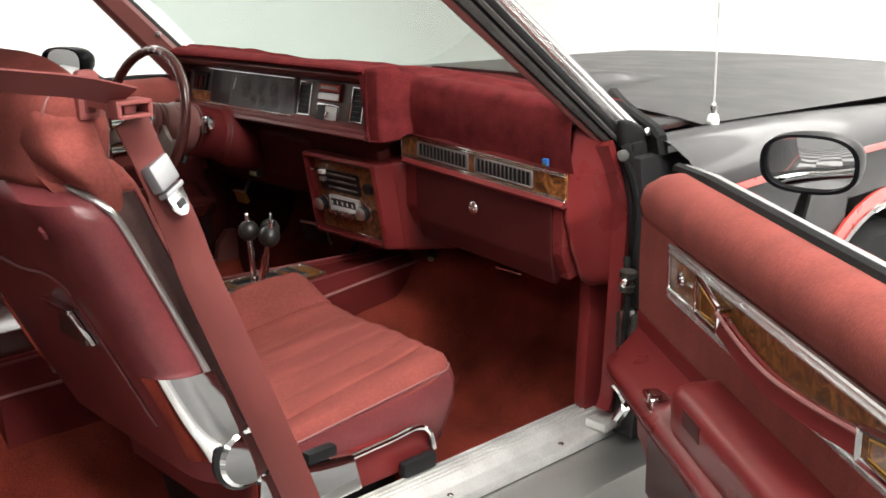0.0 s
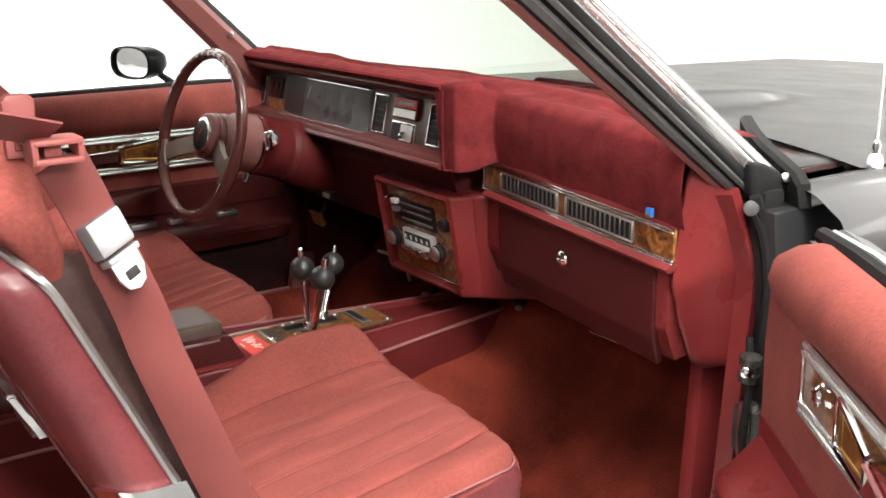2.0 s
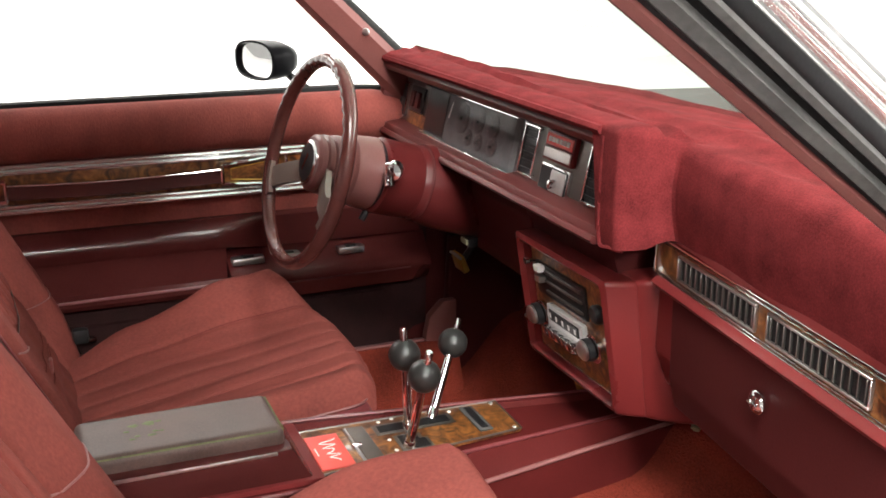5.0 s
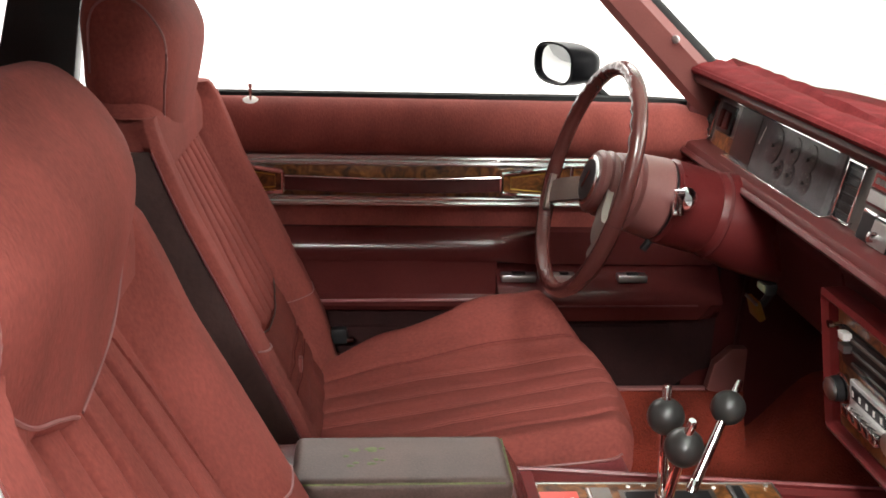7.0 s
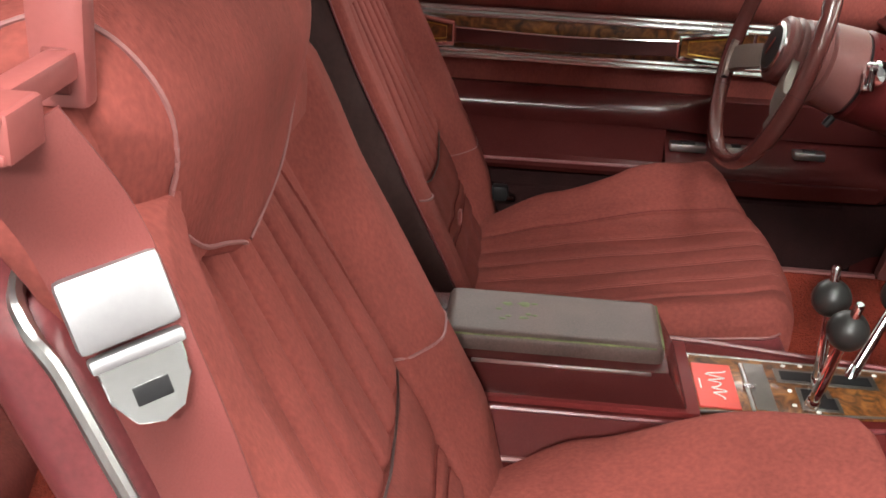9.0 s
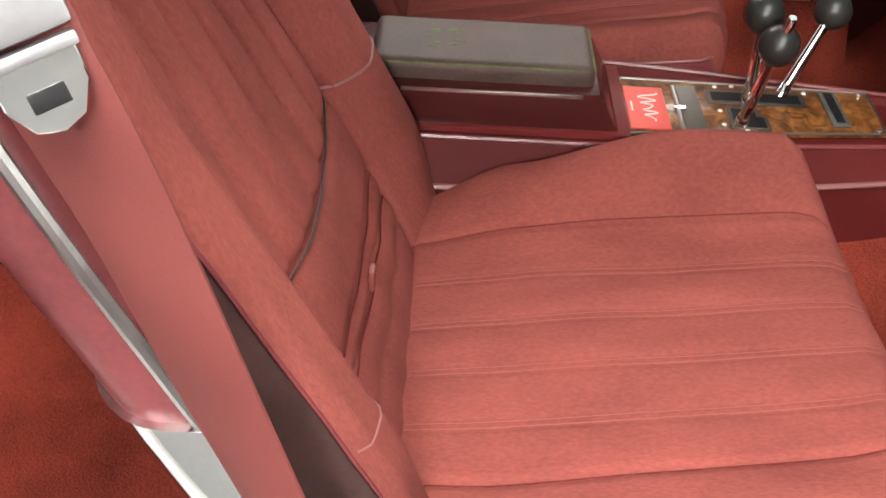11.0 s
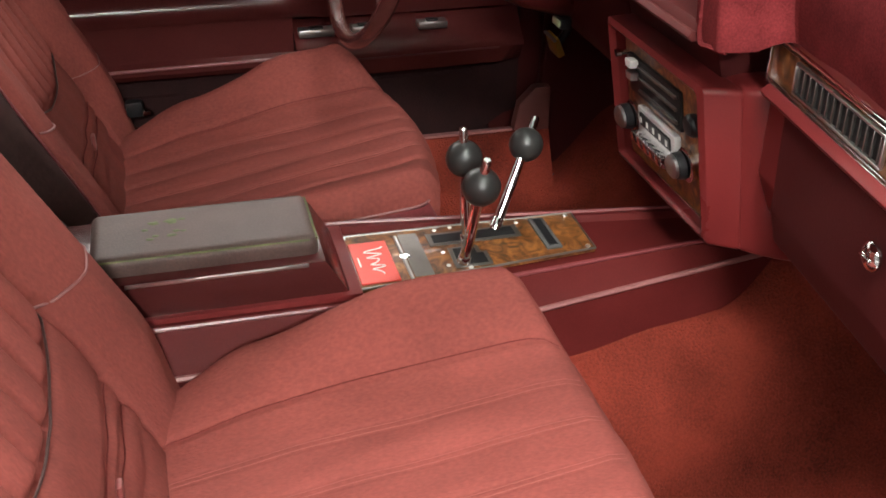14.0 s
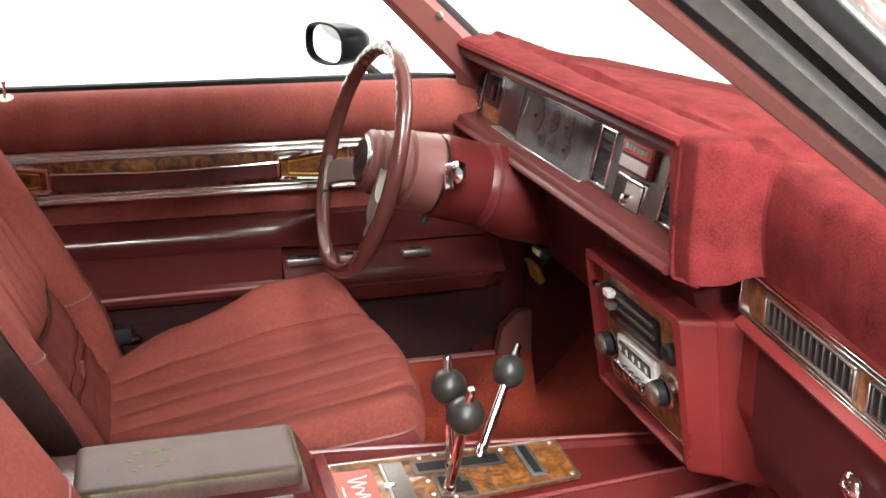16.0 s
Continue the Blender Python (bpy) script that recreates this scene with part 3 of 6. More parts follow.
rows = [[Vector((-0.72 + 1.44 * i / 96, y - 0.22 * abs(-0.72 + 1.44 * i / 96) ** 2 * (1 - (y - 0.46) / 1.5), bonnet_z(-0.72 + 1.44 * i / 96, y))) for i in range(97)] for y in [0.46 + 1.5 * j / 40 for j in range(41)]]
part("bonnet", loft(rows, caps=False, closed=False), PAINT, car, "glossy black bonnet with a raised centre")
rows = []
for i in range(41):
    f = -1 + i / 20
    y = 0.14 + 0.22 * (1 - f * f)
    rows.append([Vector((0.66 * f, a, z)) for a, z in ((y, 0.90), (y + 0.01, 0.925), (0.44, 0.93), (0.465, 0.915), (0.465, 0.86), (y, 0.86))])
part("cowl", loft(rows), VINYL_DK, car, "dark brown cowl below the windscreen")
part("wiper_arm", tube(smooth_path([(-0.35, 0.41, 0.945), (-0.1, 0.425, 0.955), (0.2, 0.40, 0.957), (0.42, 0.34, 0.95)], 5), 0.006), BLACK, car)
part("bonnet_gap", tube([(0.722, 0.2 + 0.05 * k, 0.926 - 0.045 * max(0, 0.05 * k - 0.05) ** 1.5) for k in range(34)], 0.004, sides=6), BLACK, car)
part("bonnet_hinge_cover", rbox(0.58, 0.66, 0.24, 0.40, 0.885, 0.932, 0.012), BLACK, car)


def wing_ring(s, y):
    top = 0.925 - 0.045 * max(0, y - 0.25) ** 1.5
    return [Vector((s * x, y, z)) for x, z in ((0.724, top - 0.006), (0.727, top + 0.004), (0.74, top + 0.006), (0.775, top - 0.004), (0.815, top - 0.03), (0.845, top - 0.08), (0.852, 0.75), (0.845, 0.6), (0.83, 0.45), (0.81, 0.3))]


for s in (1, -1):
    bm = bmesh.new()
    ys = [0.17 + 1.7 * j / 60 for j in range(61)]
    grid = [[bm.verts.new(v) for v in wing_ring(s, y)] for y in ys]
    for j in range(60):
        for i in range(9):
            yc, zc = (ys[j] + ys[j + 1]) / 2, (grid[j][i].co.z + grid[j][i + 1].co.z) / 2
            if (yc - 0.86) ** 2 + (zc - 0.36) ** 2 > 0.36 ** 2 or i < 5:
                bm.faces.new((grid[j][i], grid[j + 1][i], grid[j + 1][i + 1], grid[j][i + 1]))
    part("wing", bm, PAINT, car, "glossy black front wing")
# stripe lines and arch outline on the passenger wing
part("wing_stripe", band([(0.851 - 0.0 * k, 0.2 + k * 0.16, 0.838 + 0.004 * k - 0.002 * k * k / 3) for k in range(10)], 0.014, 0.003, (0, 0, 1)), STRIPE, car, "red pinstripe along the wing")
arch = [(0.853, 0.86 - 0.375 * math.cos(a), 0.36 + 0.375 * math.sin(a)) for a in [0.15 + i * 2.85 / 24 for i in range(25)]]
part("arch_stripe", band(arch, 0.03, 0.006, [(0, q[1] - 0.86, q[2] - 0.36) for q in arch]), STRIPE, car, "red stripe round the wheel arch")
arch = [(0.856, 0.86 - 0.352 * math.cos(a), 0.36 + 0.352 * math.sin(a)) for a in [0.1 + i * 2.95 / 24 for i in range(25)]]
part("arch_moulding", tube(arch, 0.008, sides=6), CHROME, car, "chrome wheel arch moulding")
tyre = part("tyre", lathe([(0.2, -0.1), (0.3, -0.105), (0.33, -0.08), (0.335, 0.0), (0.33, 0.08), (0.3, 0.105), (0.2, 0.1)], (0.74, 0.86, 0.335), (1, 0, 0), 40), RUBBER, car, "black tyre")
part("rim", lathe([(0.03, 0.1), (0.1, 0.09), (0.17, 0.07), (0.195, 0.1), (0.2, 0.085), (0.2, -0.09), (0.02, -0.09)], (0.74, 0.86, 0.335), (1, 0, 0), 32), CHROME, tyre)
part("arch_liner", rbox(0.5, 0.62, 0.45, 1.3, 0.2, 0.8, 0.02), BLACK, car)
aerial = thing("antenna", "thin chrome radio antenna with a white base on the wing", "antenna")
part("mast", tube([(0.715, 0.385, 0.95), (0.716, 0.387, 1.3), (0.718, 0.39, 1.75)], [0.0022, 0.0018, 0.0012], sides=8), MOULDING, aerial)
part("ferrule", lathe([(0.006, 0), (0.007, 0.012), (0.004, 0.02)], (0.715, 0.385, 0.948), (0, 0, 1), 12), CHROME, aerial)
part("base", lathe([(0.012, -0.01), (0.0125, 0.004), (0.01, 0.014), (0.006, 0.018)], (0.715, 0.385, 0.93), (0, 0, 1), 16), WHITE_MARK, aerial, "white plastic antenna base")

# ---- dashboard ----
dash = thing("dashboard", "maroon car dashboard with a red velvet cover and burl wood trim", "dashboard")
# hooded instrument bezel: a frame round a sunk panel
BX0, BX1, BY, PY = -0.705, 0.142, -0.014, 0.012
part("bezel_top", prism([(BY, 1.002), (BY - 0.006, 1.012), (BY + 0.002, 1.024), (0.03, 1.012), (0.035, 0.99), (PY + 0.02, 0.988)], BX0, BX1, "x", 0.003), BEZEL, dash)
part("bezel_bottom", prism([(BY, 0.878), (BY - 0.01, 0.89), (BY - 0.006, 0.902), (PY, 0.906), (0.1, 0.906), (0.1, 0.872), (0.04, 0.868)], BX0, BX1, "x", 0.003), BEZEL, dash)
part("bezel_lip", prism([(BY - 0.013, 0.881), (BY - 0.017, 0.886), (BY - 0.013, 0.892), (BY - 0.004, 0.891), (BY - 0.004, 0.881)], BX0, BX1, "x", 0.001), BEZEL, dash)
part("bezel_end", prism([(BY, 0.88), (BY, 1.02), (0.03, 1.015), (0.08, 0.95), (0.1, 0.88)], BX0 - 0.012, BX0 + 0.008, "x", 0.004), BEZEL, dash)
part("bezel_end", prism([(BY, 0.88), (BY, 1.02), (0.03, 1.015), (0.08, 0.95), (0.1, 0.88)], BX1 - 0.012, BX1 + 0.004, "x", 0.004), BEZEL, dash)


def panel(name, bm, material, parent=None, label="", angle=38):
    """A piece of the instrument panel, which leans back at the top."""
    return part(name, bend(bm, lambda v: Vector((v.x, v.y + 0.22 * (v.z - 0.905), v.z))), material, parent, label, angle)


panel("panel_plate", rbox(BX0, BX1, PY + 0.002, PY + 0.02, 0.9, 0.995, 0.001), TRIMMET, dash, "brushed metal instrument plate")
panel("wood_inlay", rbox(-0.64, -0.55, PY - 0.001, PY + 0.01, 0.905, 0.928, 0.001), WOOD, dash)


def vent(x0, x1, z0, z1, y, parent, slats, upright=False, frame_mat=CHROME):
    v = panel("vent", rbox(x0, x1, y + 0.001, y + 0.012, z0, z1, 0.001), BLACK, parent, "black air vent with chrome rim")
    bm = None
    for a, b, c, d in ((x0, x1, z0, z0 + 0.004), (x0, x1, z1 - 0.004, z1), (x0, x0 + 0.004, z0 + 0.004, z1 - 0.004), (x1 - 0.004, x1, z0 + 0.004, z1 - 0.004)):
        bm = rbox(a, b, y - 0.004, y + 0.003, c, d, 0.001, 1, bm)
    panel("vent_rim", bm, frame_mat, v)
    for k in range(slats):
        f = (k + 0.5) / slats
        if upright:
            xa = lerp(x0 + 0.004, x1 - 0.004, f)
            panel("slat", rbox(xa - 0.0016, xa + 0.0016, y - 0.001, y + 0.008, z0 + 0.004, z1 - 0.004, 0.0006, 1), TRIMMET, v)
        else:
            za = lerp(z0 + 0.004, z1 - 0.004, f)
            panel("slat", rbox(x0 + 0.004, x1 - 0.004, y - 0.001, y + 0.008, za - 0.002, za + 0.002, 0.0006, 1), BLACK, v)
    return v


vent(-0.692, -0.652, 0.912, 0.978, PY, dash, 5)
sw = panel("light_switch", rbox(-0.638, -0.572, PY - 0.003, PY + 0.004, 0.93, 0.975, 0.002), BLACK, dash, "black headlamp switch plate")
panel("switch_rocker", rbox(-0.625, -0.607, PY - 0.009, PY - 0.002, 0.938, 0.967, 0.003), PLASTIC_DK, sw)
panel("switch_rocker", rbox(-0.6, -0.582, PY - 0.009, PY - 0.002, 0.938, 0.967, 0.003), PLASTIC_DK, sw)
# gauge cluster
cl = panel("instrument_face", rbox(-0.545, -0.168, PY - 0.002, PY + 0.004, 0.905, 0.988, 0.002), GAUGE, dash, "smoky black gauge cluster behind clear plastic")
# thin black sheet painted in as shade over the cluster's left part
panel("cluster_shade", rbox(-0.544, -0.455, PY - 0.0035, PY - 0.0022, 0.907, 0.986, 0.0006, 1), BLACK, cl)
for x, z, r in ((-0.385, 0.953, 0.026), (-0.318, 0.958, 0.02), (-0.262, 0.958, 0.02), (-0.348, 0.926, 0.014), (-0.308, 0.926, 0.015), (-0.255, 0.928, 0.016)):
    g = panel("gauge", lathe([(r, 0), (r, 0.002), (r * 0.92, 0.0026)], (x, PY - 0.002, z), (0, -1, 0), 24), DIAL, cl)
    panel("needle", band([(x, PY - 0.006, z), (x + r * 0.7, PY - 0.006, z + r * 0.45)], 0.0022, 0.001, (0, 0, 1)), BLACK, g)
    panel("gauge_hub", lathe([(0.003, 0), (0.003, 0.004)], (x, PY - 0.004, z), (0, -1, 0), 10), BLACK, g)
    for k in range(7):
        a = -0.6 + k * 0.72
        panel("tick", band([(x + r * 0.7 * math.cos(a), PY - 0.0055, z + r * 0.7 * math.sin(a)), (x + r * 0.88 * math.cos(a), PY - 0.0055, z + r * 0.88 * math.sin(a))], 0.0011, 0.0006, (0, 0, 1) if abs(math.sin(a)) < 0.7 else (1, 0, 0)), TRIMMET, g)
panel("needle", band([(-0.435, PY - 0.006, 0.945), (-0.427, PY - 0.006, 0.972)], 0.002, 0.001, (1, 0, 0)), WHITE_MARK, cl)
lens = panel("cluster_lens", rbox(-0.545, -0.168, PY - 0.013, PY - 0.0115, 0.905, 0.988, 0.0005, 1), CLEAR, cl)
lens.visible_shadow = False
for a, b, c, d in ((-0.547, -0.166, 0.987, 0.9895), (-0.547, -0.166, 0.9035, 0.906)):
    panel("cluster_rim", rbox(a, b, PY - 0.014, PY - 0.001, c, d, 0.0006, 1), CHROME, cl)
vent(-0.157, -0.108, 0.908, 0.984, PY, dash, 6)
ck = panel("clock_display", rbox(-0.082, 0.002, PY - 0.006, PY + 0.004, 0.945, 0.986, 0.002), PLASTIC, dash, "maroon and silver dash badge plate")
panel("badge_field", rbox(-0.078, -0.002, PY - 0.0075, PY - 0.005, 0.949, 0.964, 0.0008, 1), STEEL, ck)
panel("badge_field", rbox(-0.078, -0.002, PY - 0.0075, PY - 0.005, 0.967, 0.983, 0.0008, 1), RED_LABEL, ck)
for k in range(6):
    panel("badge_lettering", rbox(-0.07 + k * 0.0105, -0.062 + k * 0.0105, PY - 0.009, PY - 0.007, 0.972, 0.979, 0.0006, 1), WHITE_MARK, ck)
rm = panel("remote_mirror_control", rbox(-0.082, 0.002, PY - 0.004, PY + 0.004, 0.902, 0.94, 0.002), CHROME, dash, "chrome framed black control plate")
panel("control_plate", rbox(-0.078, -0.002, PY - 0.006, PY - 0.003, 0.905, 0.937, 0.001, 1), BLACK, rm)
panel("control_field", rbox(-0.045, -0.003, PY - 0.0075, PY - 0.005, 0.906, 0.936, 0.001, 1), STEEL, rm)
panel("control_knob", lathe([(0.007, 0), (0.006, 0.01), (0.002, 0.012)], (-0.03, PY - 0.006, 0.918), (0, -1, 0), 14), CHROME, rm)
vent(0.04, 0.085, 0.908, 0.984, PY, dash, 6)

# velvet cover: over the hood, down the flap and over the passenger side
xs = [-0.715 + 0.88 * k / 62 for k in range(62)] + [0.165 + 0.004 * k for k in range(18)] + [0.24 + 0.439 * k / 38 for k in range(39)]
rows = []
for x in xs:
    h = steps(x, [(0.182, 1.0), (0.212, 0.0)])          # 1 on the hood, 0 on the passenger side
    right = 0.058 - 0.075 * (x - 0.17)
    fy = lerp(right, -0.018, h)
    tz = lerp(1.016 - 0.04 * (x - 0.21), 1.034, h)
    low = 1.022 if x < 0.13 else lerp(0.897 - 0.04 * (x - 0.17), 0.884, steps(x, [(0.195, 1.0), (0.205, 0.0)]))
    roll = lerp(0.02, 0.01, h)
    r = []
    for k in range(9):
        f = k / 8
        z = lerp(low, tz - roll, f)
        out = lerp(0.011 * math.sin(math.pi * f * 0.8), 0.003 * math.sin(math.pi * f), h)
        r.append(Vector((x, fy - 0.002 - out + 0.003 * noise.noise(Vector((x * 7, z * 11, 3))), z)))
    y9 = r[-1].y
    for k in range(1, 5):
        a = k / 4 * math.pi / 2
        r.append(Vector((x, y9 + roll * (1 - math.cos(a)), tz - roll + roll * math.sin(a))))
    end = 0.15 + 0.2 * (1 - (x / 0.69) ** 2)
    for k in range(1, 33):
        y = lerp(y9 + roll, end, k / 32)
        level = 1.018 - 0.04 * max(0, x - 0.21) - 0.09 * max(0, y - 0.05)
        hood = 0.026 * h * (1 - steps(y, [(0.05, 0.0), (0.085, 1.0)]))
        ridge = 0.015 * math.exp(-((y - 0.1 - 0.04 * math.sin(x * 3 + 0.6)) / 0.03) ** 2) * steps(x, [(-0.6, 0.3), (0.0, 1.0), (0.25, 0.8), (0.5, 0.15)])
        ridge -= 0.021 * math.exp(-((y - 0.047) / 0.011) ** 2) * steps(x, [(-0.62, 0.3), (-0.2, 1.0), (0.18, 0.9), (0.23, 0.0)])
        slot = -0.014 * math.exp(-((y - 0.13) / 0.012) ** 2) * steps(abs(x - 0.5), [(0.06, 1.0), (0.13, 0.0)])
        z = min(level + hood, tz + 0.002) + ridge + slot + 0.0025 * noise.noise(Vector((x * 18, y * 26, 5))) + 0.004 * noise.noise(Vector((x * 5, y * 9, 1)))
        r.append(Vector((x, y, max(z, 0.945))))
    rows.append(r)
bm = loft(rows, caps=False, closed=False)
cover = thing("dash_cover", "red velvet dash cover with folds and a blue tag", "dash cover")
part("velvet", bm, VELVET, cover)
hem = smooth_path([(0.146, -0.02, 1.02), (0.147, -0.022, 0.95), (0.148, -0.021, 0.887), (0.17, -0.02, 0.884), (0.188, -0.012, 0.884)], 5)
part("hem", tube(hem, 0.003, sides=6), VELVET, cover)
part("hem", tube([(-0.7, BY - 0.006, 1.024), (-0.3, BY - 0.006, 1.026), (0.14, BY - 0.006, 1.026)], 0.006, sides=6), VELVET, cover)
tag = part("tag", rbox(0.615, 0.626, 0.0045, 0.0115, 0.886, 0.899, 0.0008), BLUE, cover, "small blue and green tag")
part("tag_stripe", rbox(0.6155, 0.6255, 0.003, 0.005, 0.8865, 0.891, 0.0005, 1), MOSS, tag)


# passenger side: wood vent strip, glove box
def skew(v):
    return Vector((v.x, v.y + 0.055 - 0.075 * (v.x - 0.17), v.z - 0.04 * (v.x - 0.17)))


def right_part(name, bm, m, parent=dash, label=""):
    return part(name, bend(bm, skew), m, parent, label)


right_part("dash_core", prism([(0.02, 0.69), (0.0, 0.74), (0.0, 0.905), (0.1, 0.93), (0.1, 0.70)], 0.172, 0.652, "x", 0.004), PLASTIC)
strip = right_part("vent_strip", prism([(-0.004, 0.846), (-0.004, 0.893), (0.004, 0.893), (0.004, 0.846)], 0.172, 0.662, "x", 0.0015), WOOD, dash, "burl wood vent strip with chrome lines")
for z0, z1 in ((0.8925, 0.8955), (0.889, 0.8905), (0.8485, 0.850), (0.8425, 0.846)):
    right_part("chrome_line", rbox(0.17, 0.664, -0.0075, -0.003, z0, z1, 0.0006, 1), CHROME, strip)
right_part("chrome_line", rbox(0.169, 0.1725, -0.0075, -0.003, 0.8425, 0.8955, 0.0006, 1), CHROME, strip)
for x0, x1, n in ((0.228, 0.392, 14), (0.414, 0.578, 14)):
    v = right_part("vent", rbox(x0, x1, -0.0055, -0.0035, 0.8555, 0.884, 0.0006, 1), BLACK, strip, "black air vent with chrome rim")
    for a, b, c, d in ((x0, x1, 0.8535, 0.8565), (x0, x1, 0.883, 0.886), (x0 - 0.001, x0 + 0.002, 0.8565, 0.883), (x1 - 0.002, x1 + 0.001, 0.8565, 0.883)):
        right_part("vent_rim", rbox(a, b, -0.009, -0.004, c, d, 0.0006, 1), STEEL, v)
    for k in range(n):
        xa = lerp(x0 + 0.006, x1 - 0.006, k / (n - 1))
        right_part("slat", rbox(xa - 0.001, xa + 0.001, -0.0085, -0.005, 0.8565, 0.883, 0.0005, 1), TRIMMET, v)
gl = right_part("glove_box_door", prism([(-0.006, 0.83), (-0.003, 0.72), (0.008, 0.678), (0.02, 0.68), (0.02, 0.83)], 0.215, 0.628, "x", 0.005, 3), PLASTIC_DK, dash, "maroon glove box door darkened for shade")
lock = right_part("glove_box_lock", lathe([(0.0135, 0.0), (0.0135, 0.003), (0.011, 0.006), (0.006, 0.008), (0.001, 0.0085)], (0.413, -0.009, 0.783), (0, -1, 0), 20), CHROME, gl, "chrome glove box lock")
right_part("lock_tab", rbox(0.405, 0.421, -0.019, -0.016, 0.7815, 0.7845, 0.0006, 1), CHROME, lock)
right_part("dash_lip", prism([(-0.014, 0.832), (-0.018, 0.838), (-0.008, 0.845), (0.01, 0.845), (0.01, 0.832)], 0.18, 0.664, "x", 0.002), PLASTIC)
rows = []
for k in range(25):
    z = lerp(0.652, 0.985, k / 24)
    f = steps(z, [(0.652, 0.09), (0.664, 0.068), (0.69, 0.052), (0.75, 0.03), (0.80, 0.017), (0.812, 0.019), (0.885, 0.026), (0.92, 0.034), (0.985, 0.05)])
    back = steps(z, [(0.92, 0.155), (0.95, 0.1), (0.985, 0.09)])
    rows.append([Vector((0.65, f + 0.008, z)), Vector((0.657, f, z)), Vector((0.662, f, z)), Vector((0.666, f + 0.005, z)), Vector((0.676, f + 0.03, z)), Vector((0.686, min(f + 0.062, back - 0.004), z)), Vector((0.69, back, z)), Vector((0.65, back, z))])
part("dash_end", loft(rows), VINYL, dash, "red moulded dash end", 50)
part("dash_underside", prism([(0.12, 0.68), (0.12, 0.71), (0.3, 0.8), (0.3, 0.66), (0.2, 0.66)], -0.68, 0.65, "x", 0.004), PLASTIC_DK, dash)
part("firewall", rbox(-0.7, 0.66, 0.47, 0.5, 0.3, 0.86, 0.004), CARPET, dash)
part("dash_back", rbox(-0.7, 0.655, 0.1, 0.18, 0.8, 0.945, 0.004), PLASTIC_DK, dash)
part("courtesy_lamp", rbox(0.43, 0.47, 0.075, 0.10, 0.625, 0.648, 0.006), CLEAR, dash)
part("courtesy_lamp_clip", rbox(0.415, 0.485, 0.085, 0.09, 0.636, 0.64, 0.001), CHROME, dash)
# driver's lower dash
part("lower_panel", prism([(0.03, 0.868), (0.02, 0.84), (0.05, 0.74), (0.08, 0.70), (0.12, 0.70), (0.12, 0.87)], -0.69, -0.125, "x", 0.006), PLASTIC_DK, dash, "maroon lower dash panel darkened for shade")
part("lower_trim", rbox(-0.72, -0.66, -0.01, 0.1, 0.78, 0.868, 0.006), PLASTIC, dash)
part("trim_chrome", rbox(-0.70, -0.655, -0.0135, -0.009, 0.866, 0.869, 0.001, 1), CHROME, dash)
rel = part("release_handle", rbox(-0.412, -0.376, 0.03, 0.048, 0.724, 0.742, 0.004), BLACK, dash, "black release handle with a pale green plate")
part("handle_plate", rbox(-0.408, -0.38, 0.027, 0.031, 0.728, 0.738, 0.001, 1), PALE_GREEN, rel)
conn = part("connector", lathe([(0.009, -0.022), (0.012, -0.016), (0.012, 0.01), (0.016, 0.012), (0.016, 0.022), (0.006, 0.026)], (0.106, 0.188, 0.601), (0.3, -0.5, -0.6), 14), BLACK, dash, "black connector hanging under the dash")
part("connector_cap", lathe([(0.007, 0.026), (0.007, 0.032), (0.003, 0.034)], (0.106, 0.188, 0.601), (0.3, -0.5, -0.6), 12), PALE_GREEN, conn)
part("connector_wire", tube(smooth_path([(0.1, 0.2, 0.615), (0.09, 0.23, 0.65), (0.1, 0.25, 0.7)], 5), 0.003, sides=6), BLACK, conn)
part("centre_filler", prism([(0.015, 0.868), (0.03, 0.82), (0.12, 0.82), (0.12, 0.868)], -0.14, 0.118, "x", 0.004), PLASTIC_DK, dash)

# ---- radio pod ----
pod = thing("radio_pod", "maroon radio housing with burl face under the dash", "radio housing")


def pod_ring(y, x0, x1, z0, z1, r=0.008):
    pts = []
    for cx, cz, a0 in ((x1 - r, z1 - r, 0), (x0 + r, z1 - r, 90), (x0 + r, z0 + r, 180), (x1 - r, z0 + r, 270)):
        for k in range(4):
            a = radians(a0 + k * 30)
            pts.append(Vector((cx + r * math.cos(a), y, cz + r * math.sin(a))))
    return pts


bm = loft([pod_ring(0.03, -0.105, 0.122, 0.648, 0.812, 0.004), pod_ring(-0.002, -0.108, 0.124, 0.647, 0.814, 0.004), pod_ring(-0.009, -0.115, 0.132, 0.642, 0.821),
           pod_ring(-0.005, -0.124, 0.141, 0.634, 0.828), pod_ring(0.03, -0.126, 0.158, 0.632, 0.829), pod_ring(0.0325, -0.1255, 0.1575, 0.6325, 0.8285),
           pod_ring(0.035, -0.126, 0.161, 0.632, 0.83), pod_ring(0.05, -0.127, 0.172, 0.631, 0.832), pod_ring(0.075, -0.127, 0.186, 0.63, 0.832), pod_ring(0.16, -0.13, 0.215, 0.625, 0.82)], caps=True)
def lean_pod(v):
    return Vector((v.x, v.y + 0.17 * (0.826 - v.z) * max(0.0, 1 - max(0.0, v.y) / 0.16), v.z))


part("housing", bend(bm, lean_pod), VINYL, pod)
def pod_part(name, bm, material, parent, label=""):
    return part(name, bend(bm, lean_pod), material, parent, label)


